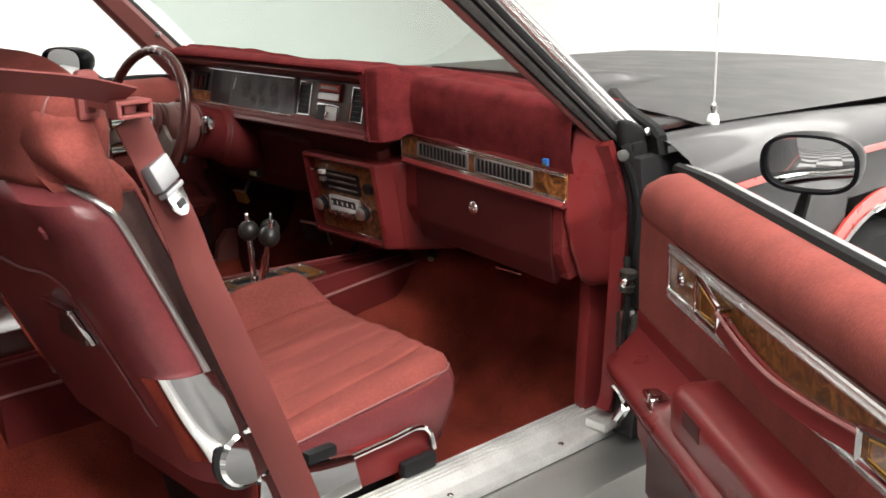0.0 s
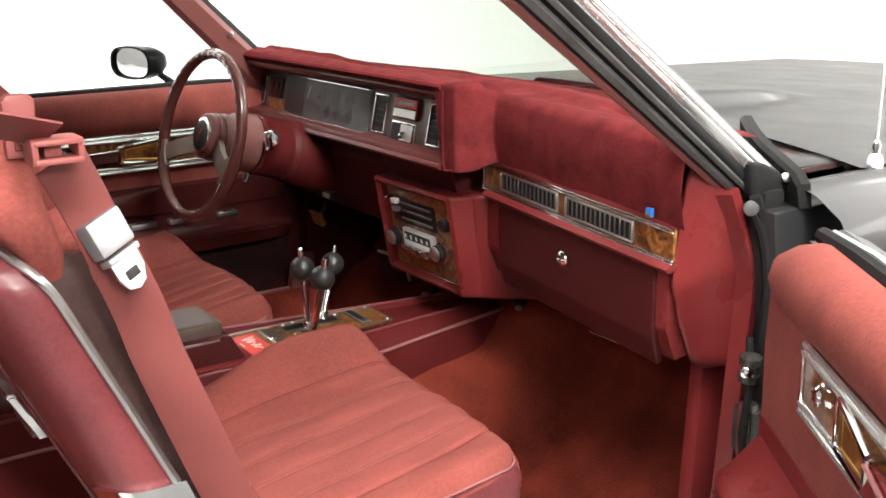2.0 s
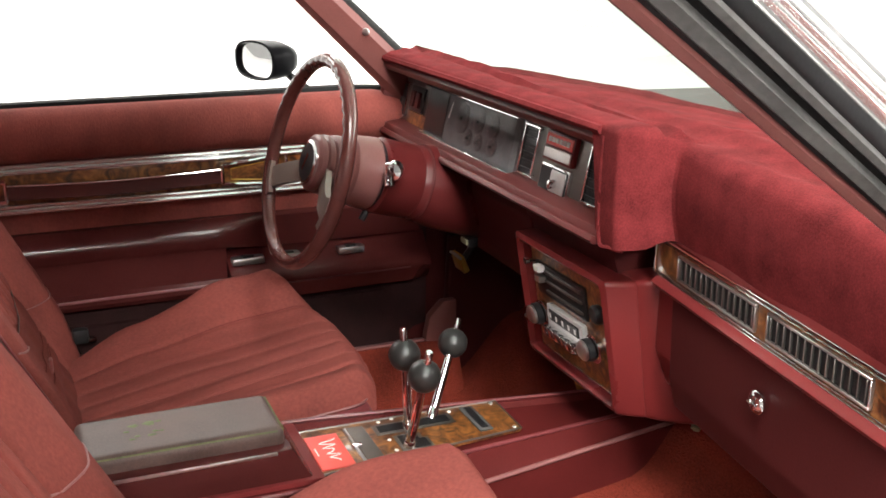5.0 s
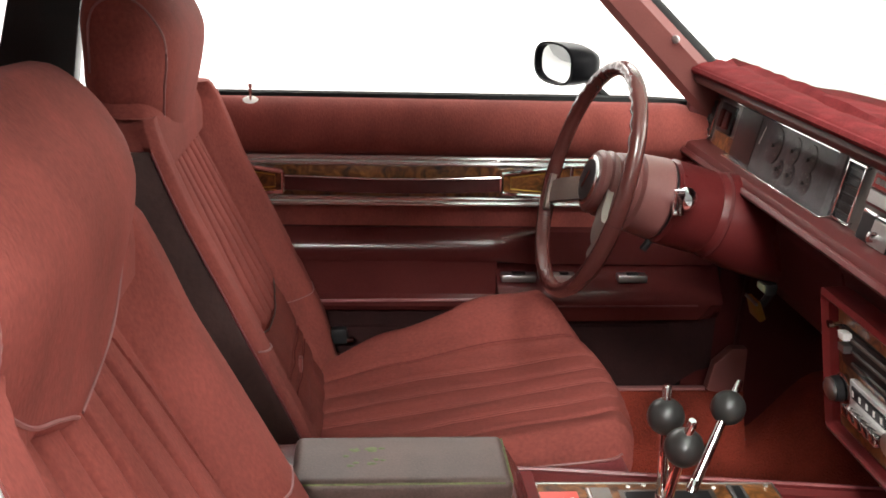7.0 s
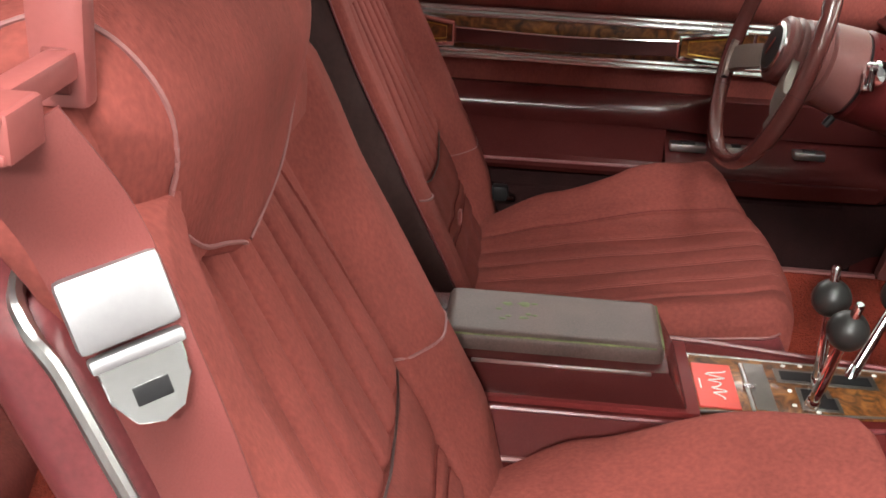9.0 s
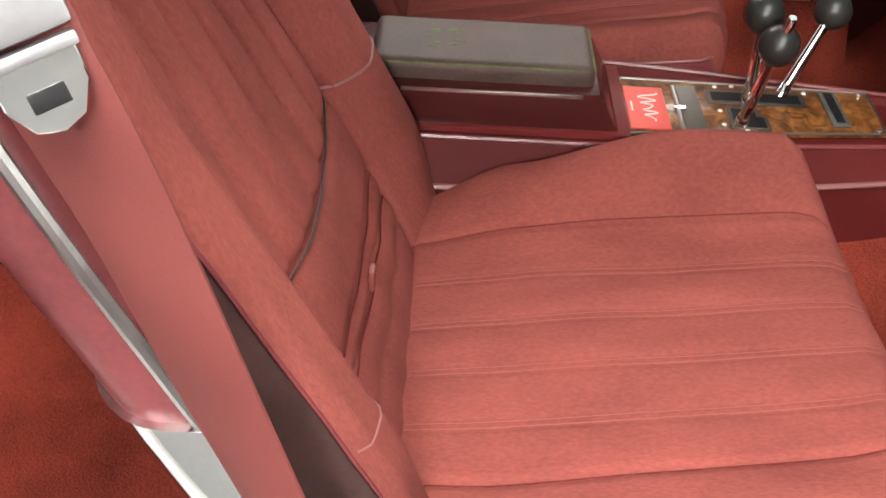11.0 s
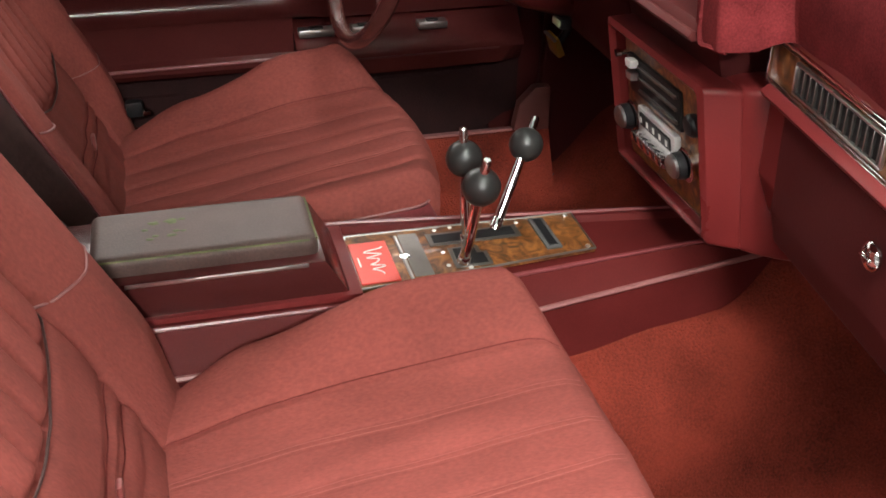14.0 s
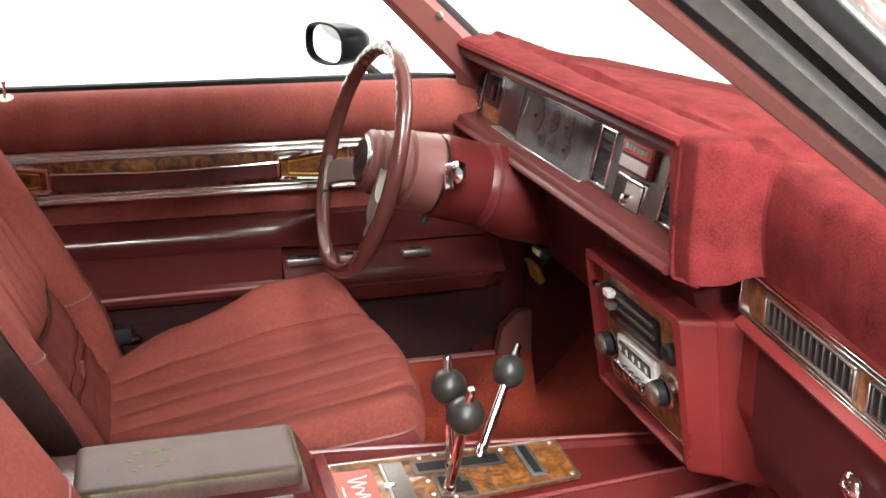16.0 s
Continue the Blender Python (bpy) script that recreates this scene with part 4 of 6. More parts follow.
face = pod_part("face", rbox(-0.103, 0.12, 0.008, 0.028, 0.65, 0.81, 0.002), WOOD, pod, "burl wood radio face")
pod_part("face_edge", rbox(-0.105, 0.122, 0.006, 0.01, 0.648, 0.6505, 0.0006, 1), CHROME, face)
hc = pod_part("heater_control", rbox(-0.085, 0.062, 0.003, 0.01, 0.742, 0.792, 0.003), BLACK, face, "black heater control with slots")
for z in (0.752, 0.768, 0.783):
    pod_part("slot", rbox(-0.052, 0.055, -0.0005, 0.004, z - 0.0022, z + 0.0022, 0.001, 1), TRIMMET, hc)
for z, m in ((0.786, WHITE_MARK), (0.77, STEEL)):
    pod_part("slider", rbox(-0.068, -0.052, -0.009, 0.003, z - 0.005, z + 0.005, 0.0015), m, hc)
pod_part("toggle", lathe([(0.003, 0), (0.003, 0.01), (0.005, 0.012), (0.005, 0.018)], (-0.088, 0.006, 0.79), (0, -1, 0), 10), CHROME, hc)
pod_part("fader_knob", lathe([(0.014, 0), (0.014, 0.008), (0.011, 0.012), (0.004, 0.013)], (0.094, 0.008, 0.765), (0, -1, 0), 20), BLACK, face)
for x in (-0.078, 0.076):
    k = pod_part("radio_knob", lathe([(0.017, 0.0), (0.016, 0.009), (0.0145, 0.01)], (x, -0.004, 0.708), (0, -1, 0), 24), BLACK, face, "black and chrome radio knob")
    pod_part("knob_cap", lathe([(0.0145, 0.0), (0.0145, 0.004), (0.011, 0.007), (0.005, 0.008)], (x, -0.0135, 0.708), (0, -1, 0), 24), STEEL, k)
    pod_part("knob_ring", lathe([(0.021, 0.0), (0.021, 0.006), (0.018, 0.008)], (x, 0.006, 0.708), (0, -1, 0), 24), CHROME, k)
radio = pod_part("radio", rbox(-0.054, 0.052, -0.002, 0.01, 0.686, 0.733, 0.003), MOULDING, face, "chrome-fronted car radio with push buttons")
pod_part("radio_dial", rbox(-0.045, 0.043, -0.004, 0.0, 0.71, 0.727, 0.001, 1), BLACK, radio)
for k in range(5):
    x = -0.046 + k * 0.0185
    pod_part("push_button", rbox(x, x + 0.016, -0.017, -0.001, 0.689, 0.703, 0.002), CHROME, radio)
    pod_part("dial_mark", rbox(x + 0.004, x + 0.009, -0.0048, -0.0038, 0.714, 0.722, 0.0004, 1), WHITE_MARK, radio)

# ---- front bucket seats ----
def flutes_at(f):
    """Where the fluted field of a cushion begins and ends across, from rear (0) to front (1)."""
    return -0.63, lerp(0.77, 0.63, f)


def cushion_top(a, f, rise=0.0):
    """Height of the cushion; a runs across (-1..1), f from rear (0) to front (1)."""
    keep = steps(f, [(0.0, 0.12), (0.3, 0.6), (0.66, 1.0), (0.9, 0.92), (1.0, 0.3)])
    if a < 0:
        hump = 0.082 * math.exp(-((abs(a) - 0.88) / (0.2 if abs(a) > 0.88 else 0.22)) ** 2) * keep
    else:
        hump = 0.014 * math.exp(-((abs(a) - 0.86) / 0.17) ** 2) * keep
    z = lerp(0.512, 0.566, f) + rise * f + hump
    z -= (0.05 if a < 0 else 0.025) * max(0, (abs(a) - 0.9) / 0.1) ** 2
    z -= 0.03 * max(0, (f - 0.94) / 0.06) ** 2 + 0.012 * max(0, (0.06 - f) / 0.06)
    lo, hi = flutes_at(f)
    edge = min(abs(a - lo), abs(a - hi))
    ends = steps(f, [(0.02, 0.3), (0.1, 1.0), (0.95, 1.0), (1.0, 0.5)])
    if lo < a < hi:
        g = (a - lo) / (hi - lo) * 5
        g = abs(g - round(g))
        z += 0.0026 * math.sin(math.pi * g) * ends
        z -= 0.0012 * math.exp(-((g - 0.09) / 0.03) ** 2) * ends
    z -= 0.0035 * math.exp(-(edge / 0.018) ** 2) * ends
    return z


def bucket_seat(s, xc, y0, slope, mid0, mid_slope, wide, bolster, tip, label, dark=0.085):
    """s: +1 where the outboard side is to the right. y0: front of the backrest at z 0.54."""
    seat = thing("bucket_seat", label, "car seat", group="front seats")
    hw, rear, front = (0.248, mid0 - 0.012, -0.182) if s > 0 else (0.211, mid0 - 0.012, -0.2)
    xq = xc if s > 0 else xc + 0.037
    rows = []
    na, nf = 200, 30
    for j in range(nf + 1):
        f = j / nf
        w = hw * steps(f, [(0.0, 0.93), (0.3, 1.0), (0.85, 1.0), (1.0, 0.93)])
        row = []
        for i in range(na + 1):
            a = -1 + 2 * i / na
            bow = (0.034 * (1 - a * a if a > 0 else 1 - a ** 4) if s > 0 else 0.022 * (1 - a * a) - 0.075 * max(0, (-0.35 - a) / 0.65) ** 2.2) if f > 0.5 else 0
            y = lerp(rear, front, f) + bow * (f - 0.5) * 2
            rip = 0.003 * noise.noise(Vector((a * 3 + xc * 9, f * 4, 1))) + 0.0015 * noise.noise(Vector((a * 9, f * 7, xc)))
            row.append(Vector((xq + a * w, y, cushion_top(a, f, 0.0 if s > 0 else 0.026) + rip)))
        bot = [Vector((xq + w * 0.985, row[-1].y - 0.004 * (f > 0.99), 0.485)), Vector((xq - w * 0.985, row[0].y - 0.004 * (f > 0.99), 0.485))]
        rows.append(row + bot)
    for g in range(6):
        for off in (-0.014, 0.014) if 0 < g < 5 else (0.0,):
            pts = []
            for j in range(1, nf):
                lo_a, hi_a = flutes_at(j / nf)
                k = (1 + lerp(lo_a, hi_a, g / 5) + off) / 2 * na
                pts.append(rows[j][int(k)].lerp(rows[j][int(k) + 1], k - int(k)))
            part("stitch_line", tube(pts, 0.0004 if 0 < g < 5 else 0.0009, sides=5), STITCH if 0 < g < 5 else SEAM, seat)
    part("cushion", loft(rows), CLOTH, seat, "rust-red fluted cloth cushion", 60)
    # vinyl skirt under the cushion
    ring = []
    for z, g, df in ((0.385, 0.9, -0.05), (0.42, 0.955, -0.02), (0.47, 0.995, 0.0), (0.505, 1.008, 0.0), (0.53, 0.996, -0.01)):
        w = hw * g
        r = 0.032
        pts = []
        tilt = lambda y: 0.045 * (y - rear) / (front - rear) - 0.025
        for cx, cy, a0 in ((xq + w - r, front + df - r, 0), (xq - w + r, front + df - r, 90), (xq - w + r, rear + r, 180), (xq + w - r, rear + r, 270)):
            for k in range(6):
                a = radians(a0 + k * 18)
                x, y = cx + r * math.cos(a), cy + r * math.sin(a)
                pts.append(Vector((x, y, z + (tilt(y) if z > 0.45 else 0))))
        ring.append(pts)
    part("skirt", loft(ring), VINYL_BACK, seat, "glossy maroon vinyl skirt", 60)
    edge = [p.lerp(ring[-1][(i + 1) % len(ring[-1])], 0.0) + Vector((0, 0, 0.004)) for i, p in enumerate(ring[-1])]
    part("cushion_piping", tube(edge, 0.0017, True, 6), PIPING, seat)
    part("seat_base", rbox(xq - 0.18, xq + 0.18, rear + 0.04, front - 0.1, 0.29, 0.40, 0.01), BLACK, seat)
    # outboard plastic side shield with chrome bar
    xo = xq + s * (hw + 0.006)
    xa, xb = sorted((xo, xo - s * 0.02))
    part("side_shield", prism([(rear + 0.02, 0.40), (rear + 0.02, 0.475), (-0.28, 0.468), (-0.262, 0.445), (-0.258, 0.395)], xa, xb, "x", 0.005), VINYL, seat, "maroon seat side shield")
    bar = smooth_path([(xo + s * 0.006, rear + 0.1, 0.462), (xo + s * 0.006, -0.36, 0.468), (xo + s * 0.006, -0.3, 0.472), (xo + s * 0.006, -0.272, 0.455), (xo + s * 0.006, -0.262, 0.42)], 6)
    part("shield_bar", tube(bar, 0.0055, sides=8), CHROME, seat, "bright metal edge bar")
    part("adjust_lever", rbox(min(xo, xo + s * 0.02), max(xo, xo + s * 0.02), -0.34, -0.265, 0.39, 0.42, 0.008), BLACK, seat, "black seat adjuster lever")

    def yf(z):
        return y0 - slope * (z - 0.54)

    def yc(z):
        return mid0 - mid_slope * (z - 0.54)

    # where the dark seam under the flutes runs
    def low_seam(a):
        return 0.69 - 0.026 * max(0, 1 - (a / 0.6) ** 2)

    # cloth backrest with bolsters, flutes, a dark seam and gathered lumbar pad
    def face(a, z):
        w = wide * steps(z, [(0.50, 0.9), (0.62, 1.0), (0.93, 1.0), (0.97, 0.985), (0.99, 0.93), (1.0, 0.86)])
        bo = (bolster[0] if a * s > 0 else bolster[1]) * steps(z, [(0.5, 0.5), (0.62, 1.0), (0.86, 1.0), (1.0, 1.25)])
        t = min(1, max(0, (abs(a) - 0.56) / 0.27))
        d = bo * t * t * (3 - 2 * t) - 0.012 * max(0, (abs(a) - 0.93) / 0.07) ** 2
        half = 0.57 * steps(z, [(0.7, 1.0), (0.97, 0.8)])
        k = low_seam(a)
        if abs(a) < half and z > k:
            g = (a + half) / (2 * half) * 6
            g = abs(g - round(g))
            d -= 0.013 * math.exp(-(g / 0.085) ** 2) * steps(z - k, [(0.0, 0.3), (0.03, 1.0), (0.26, 1.0), (0.3, 0.4)])
            d += 0.003 * math.sin(math.pi * g)
        d -= 0.01 * math.exp(-((z - k) / 0.008) ** 2) * (abs(a) < 0.62)
        d -= 0.007 * math.exp(-((abs(a) - 0.59) / 0.02) ** 2) * (z < 0.97)
        if z < k and abs(a) < 0.6:
            for q, r in ((0.60, 0.005), (0.577, 0.0055), (0.545, 0.003)):
                d -= r * math.exp(-((z - q - 0.01 * a * a - 0.004 * noise.noise(Vector((a * 4, q * 30, xc)))) / 0.006) ** 2)
            d += 0.004 * noise.noise(Vector((a * 4, z * 22, xc)))
        d += 0.0018 * noise.noise(Vector((a * 6, z * 13, xc + 4)))
        return Vector((xc + a * w, yc(z) + d, z))

    rows = []
    nz = 110
    for j in range(nz + 1):
        z = lerp(0.50, 1.0, j / nz)
        row = [face(-1 + 2 * i / 220, z) for i in range(221)]
        rows.append(row + [Vector((row[-1].x - 0.03, yc(z) - 0.035, z)), Vector((row[0].x + 0.03, yc(z) - 0.035, z))])
    rows.append([p + Vector((0, -0.05 if k < 221 else 0, 0.002)) for k, p in enumerate(rows[-1])])
    part("backrest", loft(rows), CLOTH, seat, "rust-red fluted cloth backrest", 60)
    # seams lying on the cloth
    line = [face(-0.58 + 1.16 * k / 30, low_seam(-0.58 + 1.16 * k / 30)) + Vector((0, 0.0075, 0.001)) for k in range(31)]
    part("seam", tube(line, 0.0014, sides=6), VINYL_DK, seat, "dark piped seam under the flutes")
    for sd, zz in ((-s, 0.688), (s, 0.64)):
        pts = [face(sd * (0.6 + 0.39 * k / 10), zz + 0.012 * (k / 10) ** 2) + Vector((0, 0.0004, 0)) for k in range(11)]
        part("seam", tube(pts, 0.0016 if sd == -s else 0.001, sides=6), PIPING, seat)
    for g in range(7):
        pts = []
        for k in range(25):
            z = lerp(0.705, 0.955, k / 24)
            half = 0.57 * steps(z, [(0.7, 1.0), (0.97, 0.8)])
            pts.append(face(-half * 0.999 + 1.998 * half * g / 6, z) + Vector((0, 0.0012, 0)))
        part("flute_seam", tube(pts, 0.0013, sides=5), SEAM, seat)
    for q in (0.60, 0.577):
        pts = [face(-0.55 + 1.1 * k / 24, q + 0.01 * (-0.55 + 1.1 * k / 24) ** 2) + Vector((0, 0.0035, 0)) for k in range(25)]
        part("tuck_seam", tube(pts, 0.0009, sides=5), SEAM, seat)
    btn = face(0.0, 0.588) + Vector((0, 0.004, 0))
    part("seat_button", rbox(btn.x - 0.008, btn.x + 0.008, btn.y - 0.004, btn.y + 0.002, btn.z - 0.012, btn.z + 0.012, 0.003), LOOPMAT, seat, "small pinkish square tab")

    def slab(name, z0, z1, front_off, back_off, grow, material, top_r, label="", taper=0.0, n=26):
        rows = []
        for j in range(n + 1):
            z = lerp(z0, z1, j / n)
            base = wide * steps(z, [(0.48, 0.93), (0.62, 1.035), (0.84, 1.045), (0.95, 1.03), (1.0, 0.95)]) + grow
            t = max(0, (z - (z1 - top_r)) / top_r)
            w = base - 0.07 * (1 - math.sqrt(max(0, 1 - t * t)))
            deep = 1 - 0.25 * (1 - math.sqrt(max(0, 1 - t * t)))
            fy, by = yf(z) - front_off, yf(z) - front_off - (back_off - front_off) * deep
            r = min(0.045, (fy - by) * 0.48)
            pts = []
            for cx, cy, a0 in ((xc + w - 0.012, fy - 0.012, 0), (xc - w + 0.012, fy - 0.012, 90)):
                for k in range(4):
                    a = radians(a0 + k * 30)
                    pts.append(Vector((cx + 0.012 * math.cos(a), cy + 0.012 * math.sin(a), z)))
                if a0 == 0:
                    pts += [Vector((xc + w - 0.04, fy, z)), Vector((xc + w - 0.05, fy - 0.045, z)), Vector((xc - w + 0.05, fy - 0.045, z)), Vector((xc - w + 0.04, fy, z))]
            rx, ry = 0.085, (fy - by) * 0.62
            for cx, cy, a0 in ((xc - w + rx, by + ry, 180), (xc + w - rx, by + ry, 270)):
                for k in range(9):
                    a = radians(a0 + k * 11.25)
                    pts.append(Vector((cx + rx * math.cos(a), cy + ry * math.sin(a), z)))
            rows.append(pts)
        return part(name, loft(rows), material, seat, label, 50)

    for sd in (1, -1):
        rows = []
        for k in range(31):
            z = lerp(0.50, 0.965, k / 30)
            e = face(sd, z)
            puff = 0.006 * math.sin(math.pi * k / 30) + 0.003 * noise.noise(Vector((z * 14, sd, xc)))
            b = yf(z) - dark - 0.01 * steps(z, [(0.9, 0.0), (0.985, 1.0)])
            rows.append([e + Vector((-sd * 0.012, -0.003, 0)), e + Vector((sd * 0.001, -0.004, 0)), Vector((e.x + sd * (0.004 + puff), lerp(e.y, b, 0.4), z)), Vector((e.x + sd * (0.004 + puff), lerp(e.y, b, 0.75), z)), Vector((e.x, b, z)), Vector((e.x - sd * 0.06, b, z)), Vector((e.x - sd * 0.06, e.y - 0.035, z))])
        part("side_panel", loft(rows), VINYL_DK, seat, "dark brown vinyl side panel", 60)
        pts = [face(sd, lerp(0.52, 0.965, k / 24)) + Vector((sd * 0.001, -0.001, 0)) for k in range(25)]
        part("edge_piping", tube(pts, 0.0017, sides=6), VINYL_BACK, seat)
    rows = []
    for z, g, o in ((0.93, 0.985, 1.0), (0.955, 0.985, 1.03), (0.972, 0.965, 1.05), (0.986, 0.91, 1.05), (0.999, 0.83, 1.04), (1.014, 0.755, 1.015), (1.035, 0.7, 0.97), (1.06, 0.66, 0.92), (1.085, 0.6, 0.86)):
        t = steps(z, [(0.955, 0.0), (1.03, 1.0)])
        fr = lerp(yc(0.97) + max(bolster) * 1.2 - 0.02, yc(tip) - 0.005, t)
        bk = lerp(yf(0.97) - dark + 0.012, yf(0.985) - 0.12, t)
        ring = []
        for k in range(40):
            c, q = math.cos(2 * math.pi * k / 40), math.sin(2 * math.pi * k / 40)
            out = o if s > 0 and c > 0 else g
            ring.append(Vector((xc + wide * out * math.copysign(abs(c) ** 0.35, c), (fr + bk) / 2 + (fr - bk) / 2 * math.copysign(abs(q) ** 0.45, q), z)))
        rows.append(ring)
    part("shoulder", loft(rows), CLOTH, seat, "padded cloth shoulder", 70)
    slab("back_shell", 0.50, 0.98, dark - 0.025, dark + 0.06, 0.016, VINYL_BACK, 0.035, "worn maroon vinyl back shell")
    # bright piping round the shell
    pts = []
    for sd in (1, -1):
        col = []
        for z in (0.70, 0.76, 0.82, 0.88, 0.93, 0.955, 0.97):
            w = wide * steps(z, [(0.48, 0.93), (0.62, 1.035), (0.84, 1.045), (0.95, 1.03), (1.0, 0.95)]) + 0.018
            t = max(0, (z - 0.945) / 0.035)
            w -= 0.07 * (1 - math.sqrt(max(0, 1 - t * t)))
            col.append(Vector((xc + sd * w, yf(z) - dark + 0.021 - 0.02 * t, z)))
        pts += col if sd > 0 else col[::-1]
    pts[7:7] = [Vector((xc + a * 0.2, yf(0.98) - dark - 0.002, 0.982)) for a in (0.9, 0.0, -0.9)]
    part("shell_piping", tube(smooth_path(pts, 4), 0.005, sides=8), STEEL, seat, "bright metal piping")
    # back of the shell: button, creases and pull handle
    part("shell_button", lathe([(0.01, 0), (0.007, 0.004), (0.002, 0.005)], (xc + s * 0.24, yf(0.925) - 0.146, 0.925), (0, -1, -0.4), 12), VINYL_BACK, seat)
    hx = xc + s * 0.13
    hd = part("pull_handle", rbox(hx - 0.046, hx + 0.04, yf(0.765) - 0.152, yf(0.765) - 0.136, 0.735, 0.79, 0.004), VINYL_DK, seat, "chrome-edged pull handle on the shell")
    part("handle_edge", rbox(hx - 0.048, hx + 0.042, yf(0.79) - 0.162, yf(0.79) - 0.146, 0.787, 0.794, 0.002), CHROME, hd)
    part("handle_edge", prism([(yf(0.735) - 0.145, 0.735), (yf(0.735) - 0.158, 0.735), (yf(0.79) - 0.162, 0.79), (yf(0.79) - 0.146, 0.79)], hx + 0.036, hx + 0.044, "x", 0.002), CHROME, hd)
    crease = smooth_path([(xc - s * 0.2, yf(0.84) - 0.1465, 0.84), (xc, yf(0.825) - 0.1465, 0.825), (xc + s * 0.15, yf(0.84) - 0.1465, 0.84), (xc + s * 0.19, yf(0.8) - 0.1465, 0.8), (xc + s * 0.2, yf(0.6) - 0.1465, 0.6)], 6)
    part("shell_seam", tube(crease, 0.003, sides=6), VINYL_BACK, seat)
    swell = 0.27 if s > 0 else 0.0
    # headrest: a padded block that runs down into a point over the flutes
    def head(z):
        t = (z - 0.077 - tip) / 0.19
        top = math.sqrt(max(0.0, 1 - max(0, (t - 0.66) / 0.35) ** 2))
        w = min(0.006 + 2.4 * (z - tip + 0.012), steps(z, [(tip, 0.12), (tip + 0.1, 0.18), (1.06, 0.186)])) * (0.4 + 0.6 * top)
        fy = yc(tip) + steps(z, [(tip - 0.012, 0.0), (tip + 0.03, 0.01), (tip + 0.15, 0.026 + swell * 0.02), (tip + 0.26, swell * 0.02 - 0.012)])
        by = lerp(fy - 0.035, yf(0.985) - 0.13, steps(z, [(tip + 0.02, 0.0), (0.99, 1.0)]))
        mid, h = (fy + by) / 2, (fy - by) / 2 * (0.35 + 0.65 * top)
        return w, mid, h

    def head_at(deg, z, off=0.0):
        w, mid, h = head(z)
        c, q = math.cos(radians(deg)), math.sin(radians(deg))
        y = mid + (h + off) * math.copysign(abs(q) ** 0.7, q)
        lean = 0.24 * max(0, yc(tip) + 0.02 - y) * min(1, max(0, (z - 1.0) / 0.13))
        if c * s > 0:
            w *= 1 + swell * steps(z, [(tip + 0.03, 0.0), (tip + 0.1, 1.0)])
        return Vector((xc + s * 0.006 + (w + off) * math.copysign(abs(c) ** 0.5, c), y, z - lean - 0.003 * max(0, (z - 1.0) / 0.155)))

    z0 = tip - 0.012
    rows = [[head_at(360 * k / 60, z) for k in range(60)] for z in [z0 + 0.279 * k / 44 for k in range(45)]]
    part("headrest", loft(rows), CLOTH, seat, "rust-red cloth headrest", 70)
    for sd in (1, -1):
        ang = (lambda d: d) if sd > 0 else (lambda d: 180 - d)
        pip = [head_at(ang(d), z, 0.0003) for d, z in ((88, tip - 0.004), (70, tip + 0.012), (56, tip + 0.03), (47, tip + 0.05), (45, tip + 0.097), (45, tip + 0.132), (44, tip + 0.167), (40, tip + 0.197), (30, tip + 0.22), (12, tip + 0.232), (-8, tip + 0.228), (-22, tip + 0.207), (-30, tip + 0.172), (-32, tip + 0.132))]
        part("headrest_piping", tube(smooth_path(pip, 4), 0.0019, sides=6), PIPING, seat)
    # chrome recliner covers
    for sd in (1, -1):
        xh = xc + sd * (wide + 0.026)
        rows = []
        for k in range(9):
            z = lerp(0.55, 0.703, k / 8)
            w = wide * steps(z, [(0.48, 0.93), (0.62, 1.035), (0.84, 1.045)]) + 0.016
            fy, by = yf(z) - dark + 0.03, yf(z) - dark - 0.06
            ry = (fy - by) * 0.62
            ring = []
            for off, angles in ((0.007, (0, 12, 24, 36, 48, 60)), (-0.006, (60, 48, 36, 24, 12, 0))):
                arc = [Vector((xc + sd * (w - 0.085 + (0.085 + off) * math.cos(radians(q))), by + ry - (ry + off) * math.sin(radians(q)), z)) for q in angles]
                tip_f = Vector((xc + sd * (w + off), fy, z))
                ring += [tip_f] + arc if off > 0 else arc + [tip_f]
            rows.append(ring)
        cov = part("hinge_cover", loft(rows), CHROME, seat, "scuffed chrome recliner cover", 40)
        xa, xb = sorted((xh + sd * 0.012, xh - sd * 0.012))
        part("hinge_cap", lathe([(0.046, 0.0), (0.046, 0.01), (0.04, 0.016), (0.012, 0.019)], (xh - sd * 0.008, yf(0.56) - dark + 0.01, 0.552), (sd, 0, 0), 28), CHROME, cov)
        part("hinge_ring", lathe([(0.052, 0.0), (0.052, 0.006), (0.047, 0.009)], (xh - sd * 0.01, yf(0.56) - dark + 0.01, 0.552), (sd, 0, 0), 28), BLACK, cov)
        part("hinge_foot", prism([(yf(0.56) - 0.07, 0.42), (yf(0.56) - 0.06, 0.52), (yf(0.5) + 0.085, 0.495), (yf(0.5) + 0.1, 0.43)], xa, xb, "x", 0.005), CHROME, seat, "chrome hinge foot")
    if s < 0:
        part("recline_lever", rbox(-0.64, -0.618, -0.628, -0.6, 0.548, 0.575, 0.006), BLACK, seat, "black recline lever with a bright tip")
        part("lever_tip", rbox(-0.636, -0.62, -0.602, -0.588, 0.55, 0.558, 0.003), CHROME, seat)
        return seat
    part("recline_lever", rbox(min(xc + s * (wide + 0.02), xc + s * (wide + 0.04)), max(xc + s * (wide + 0.02), xc + s * (wide + 0.04)), yf(0.55) + 0.02, yf(0.55) + 0.075, 0.505, 0.525, 0.006), BLACK, seat, "black recline lever")
    return seat


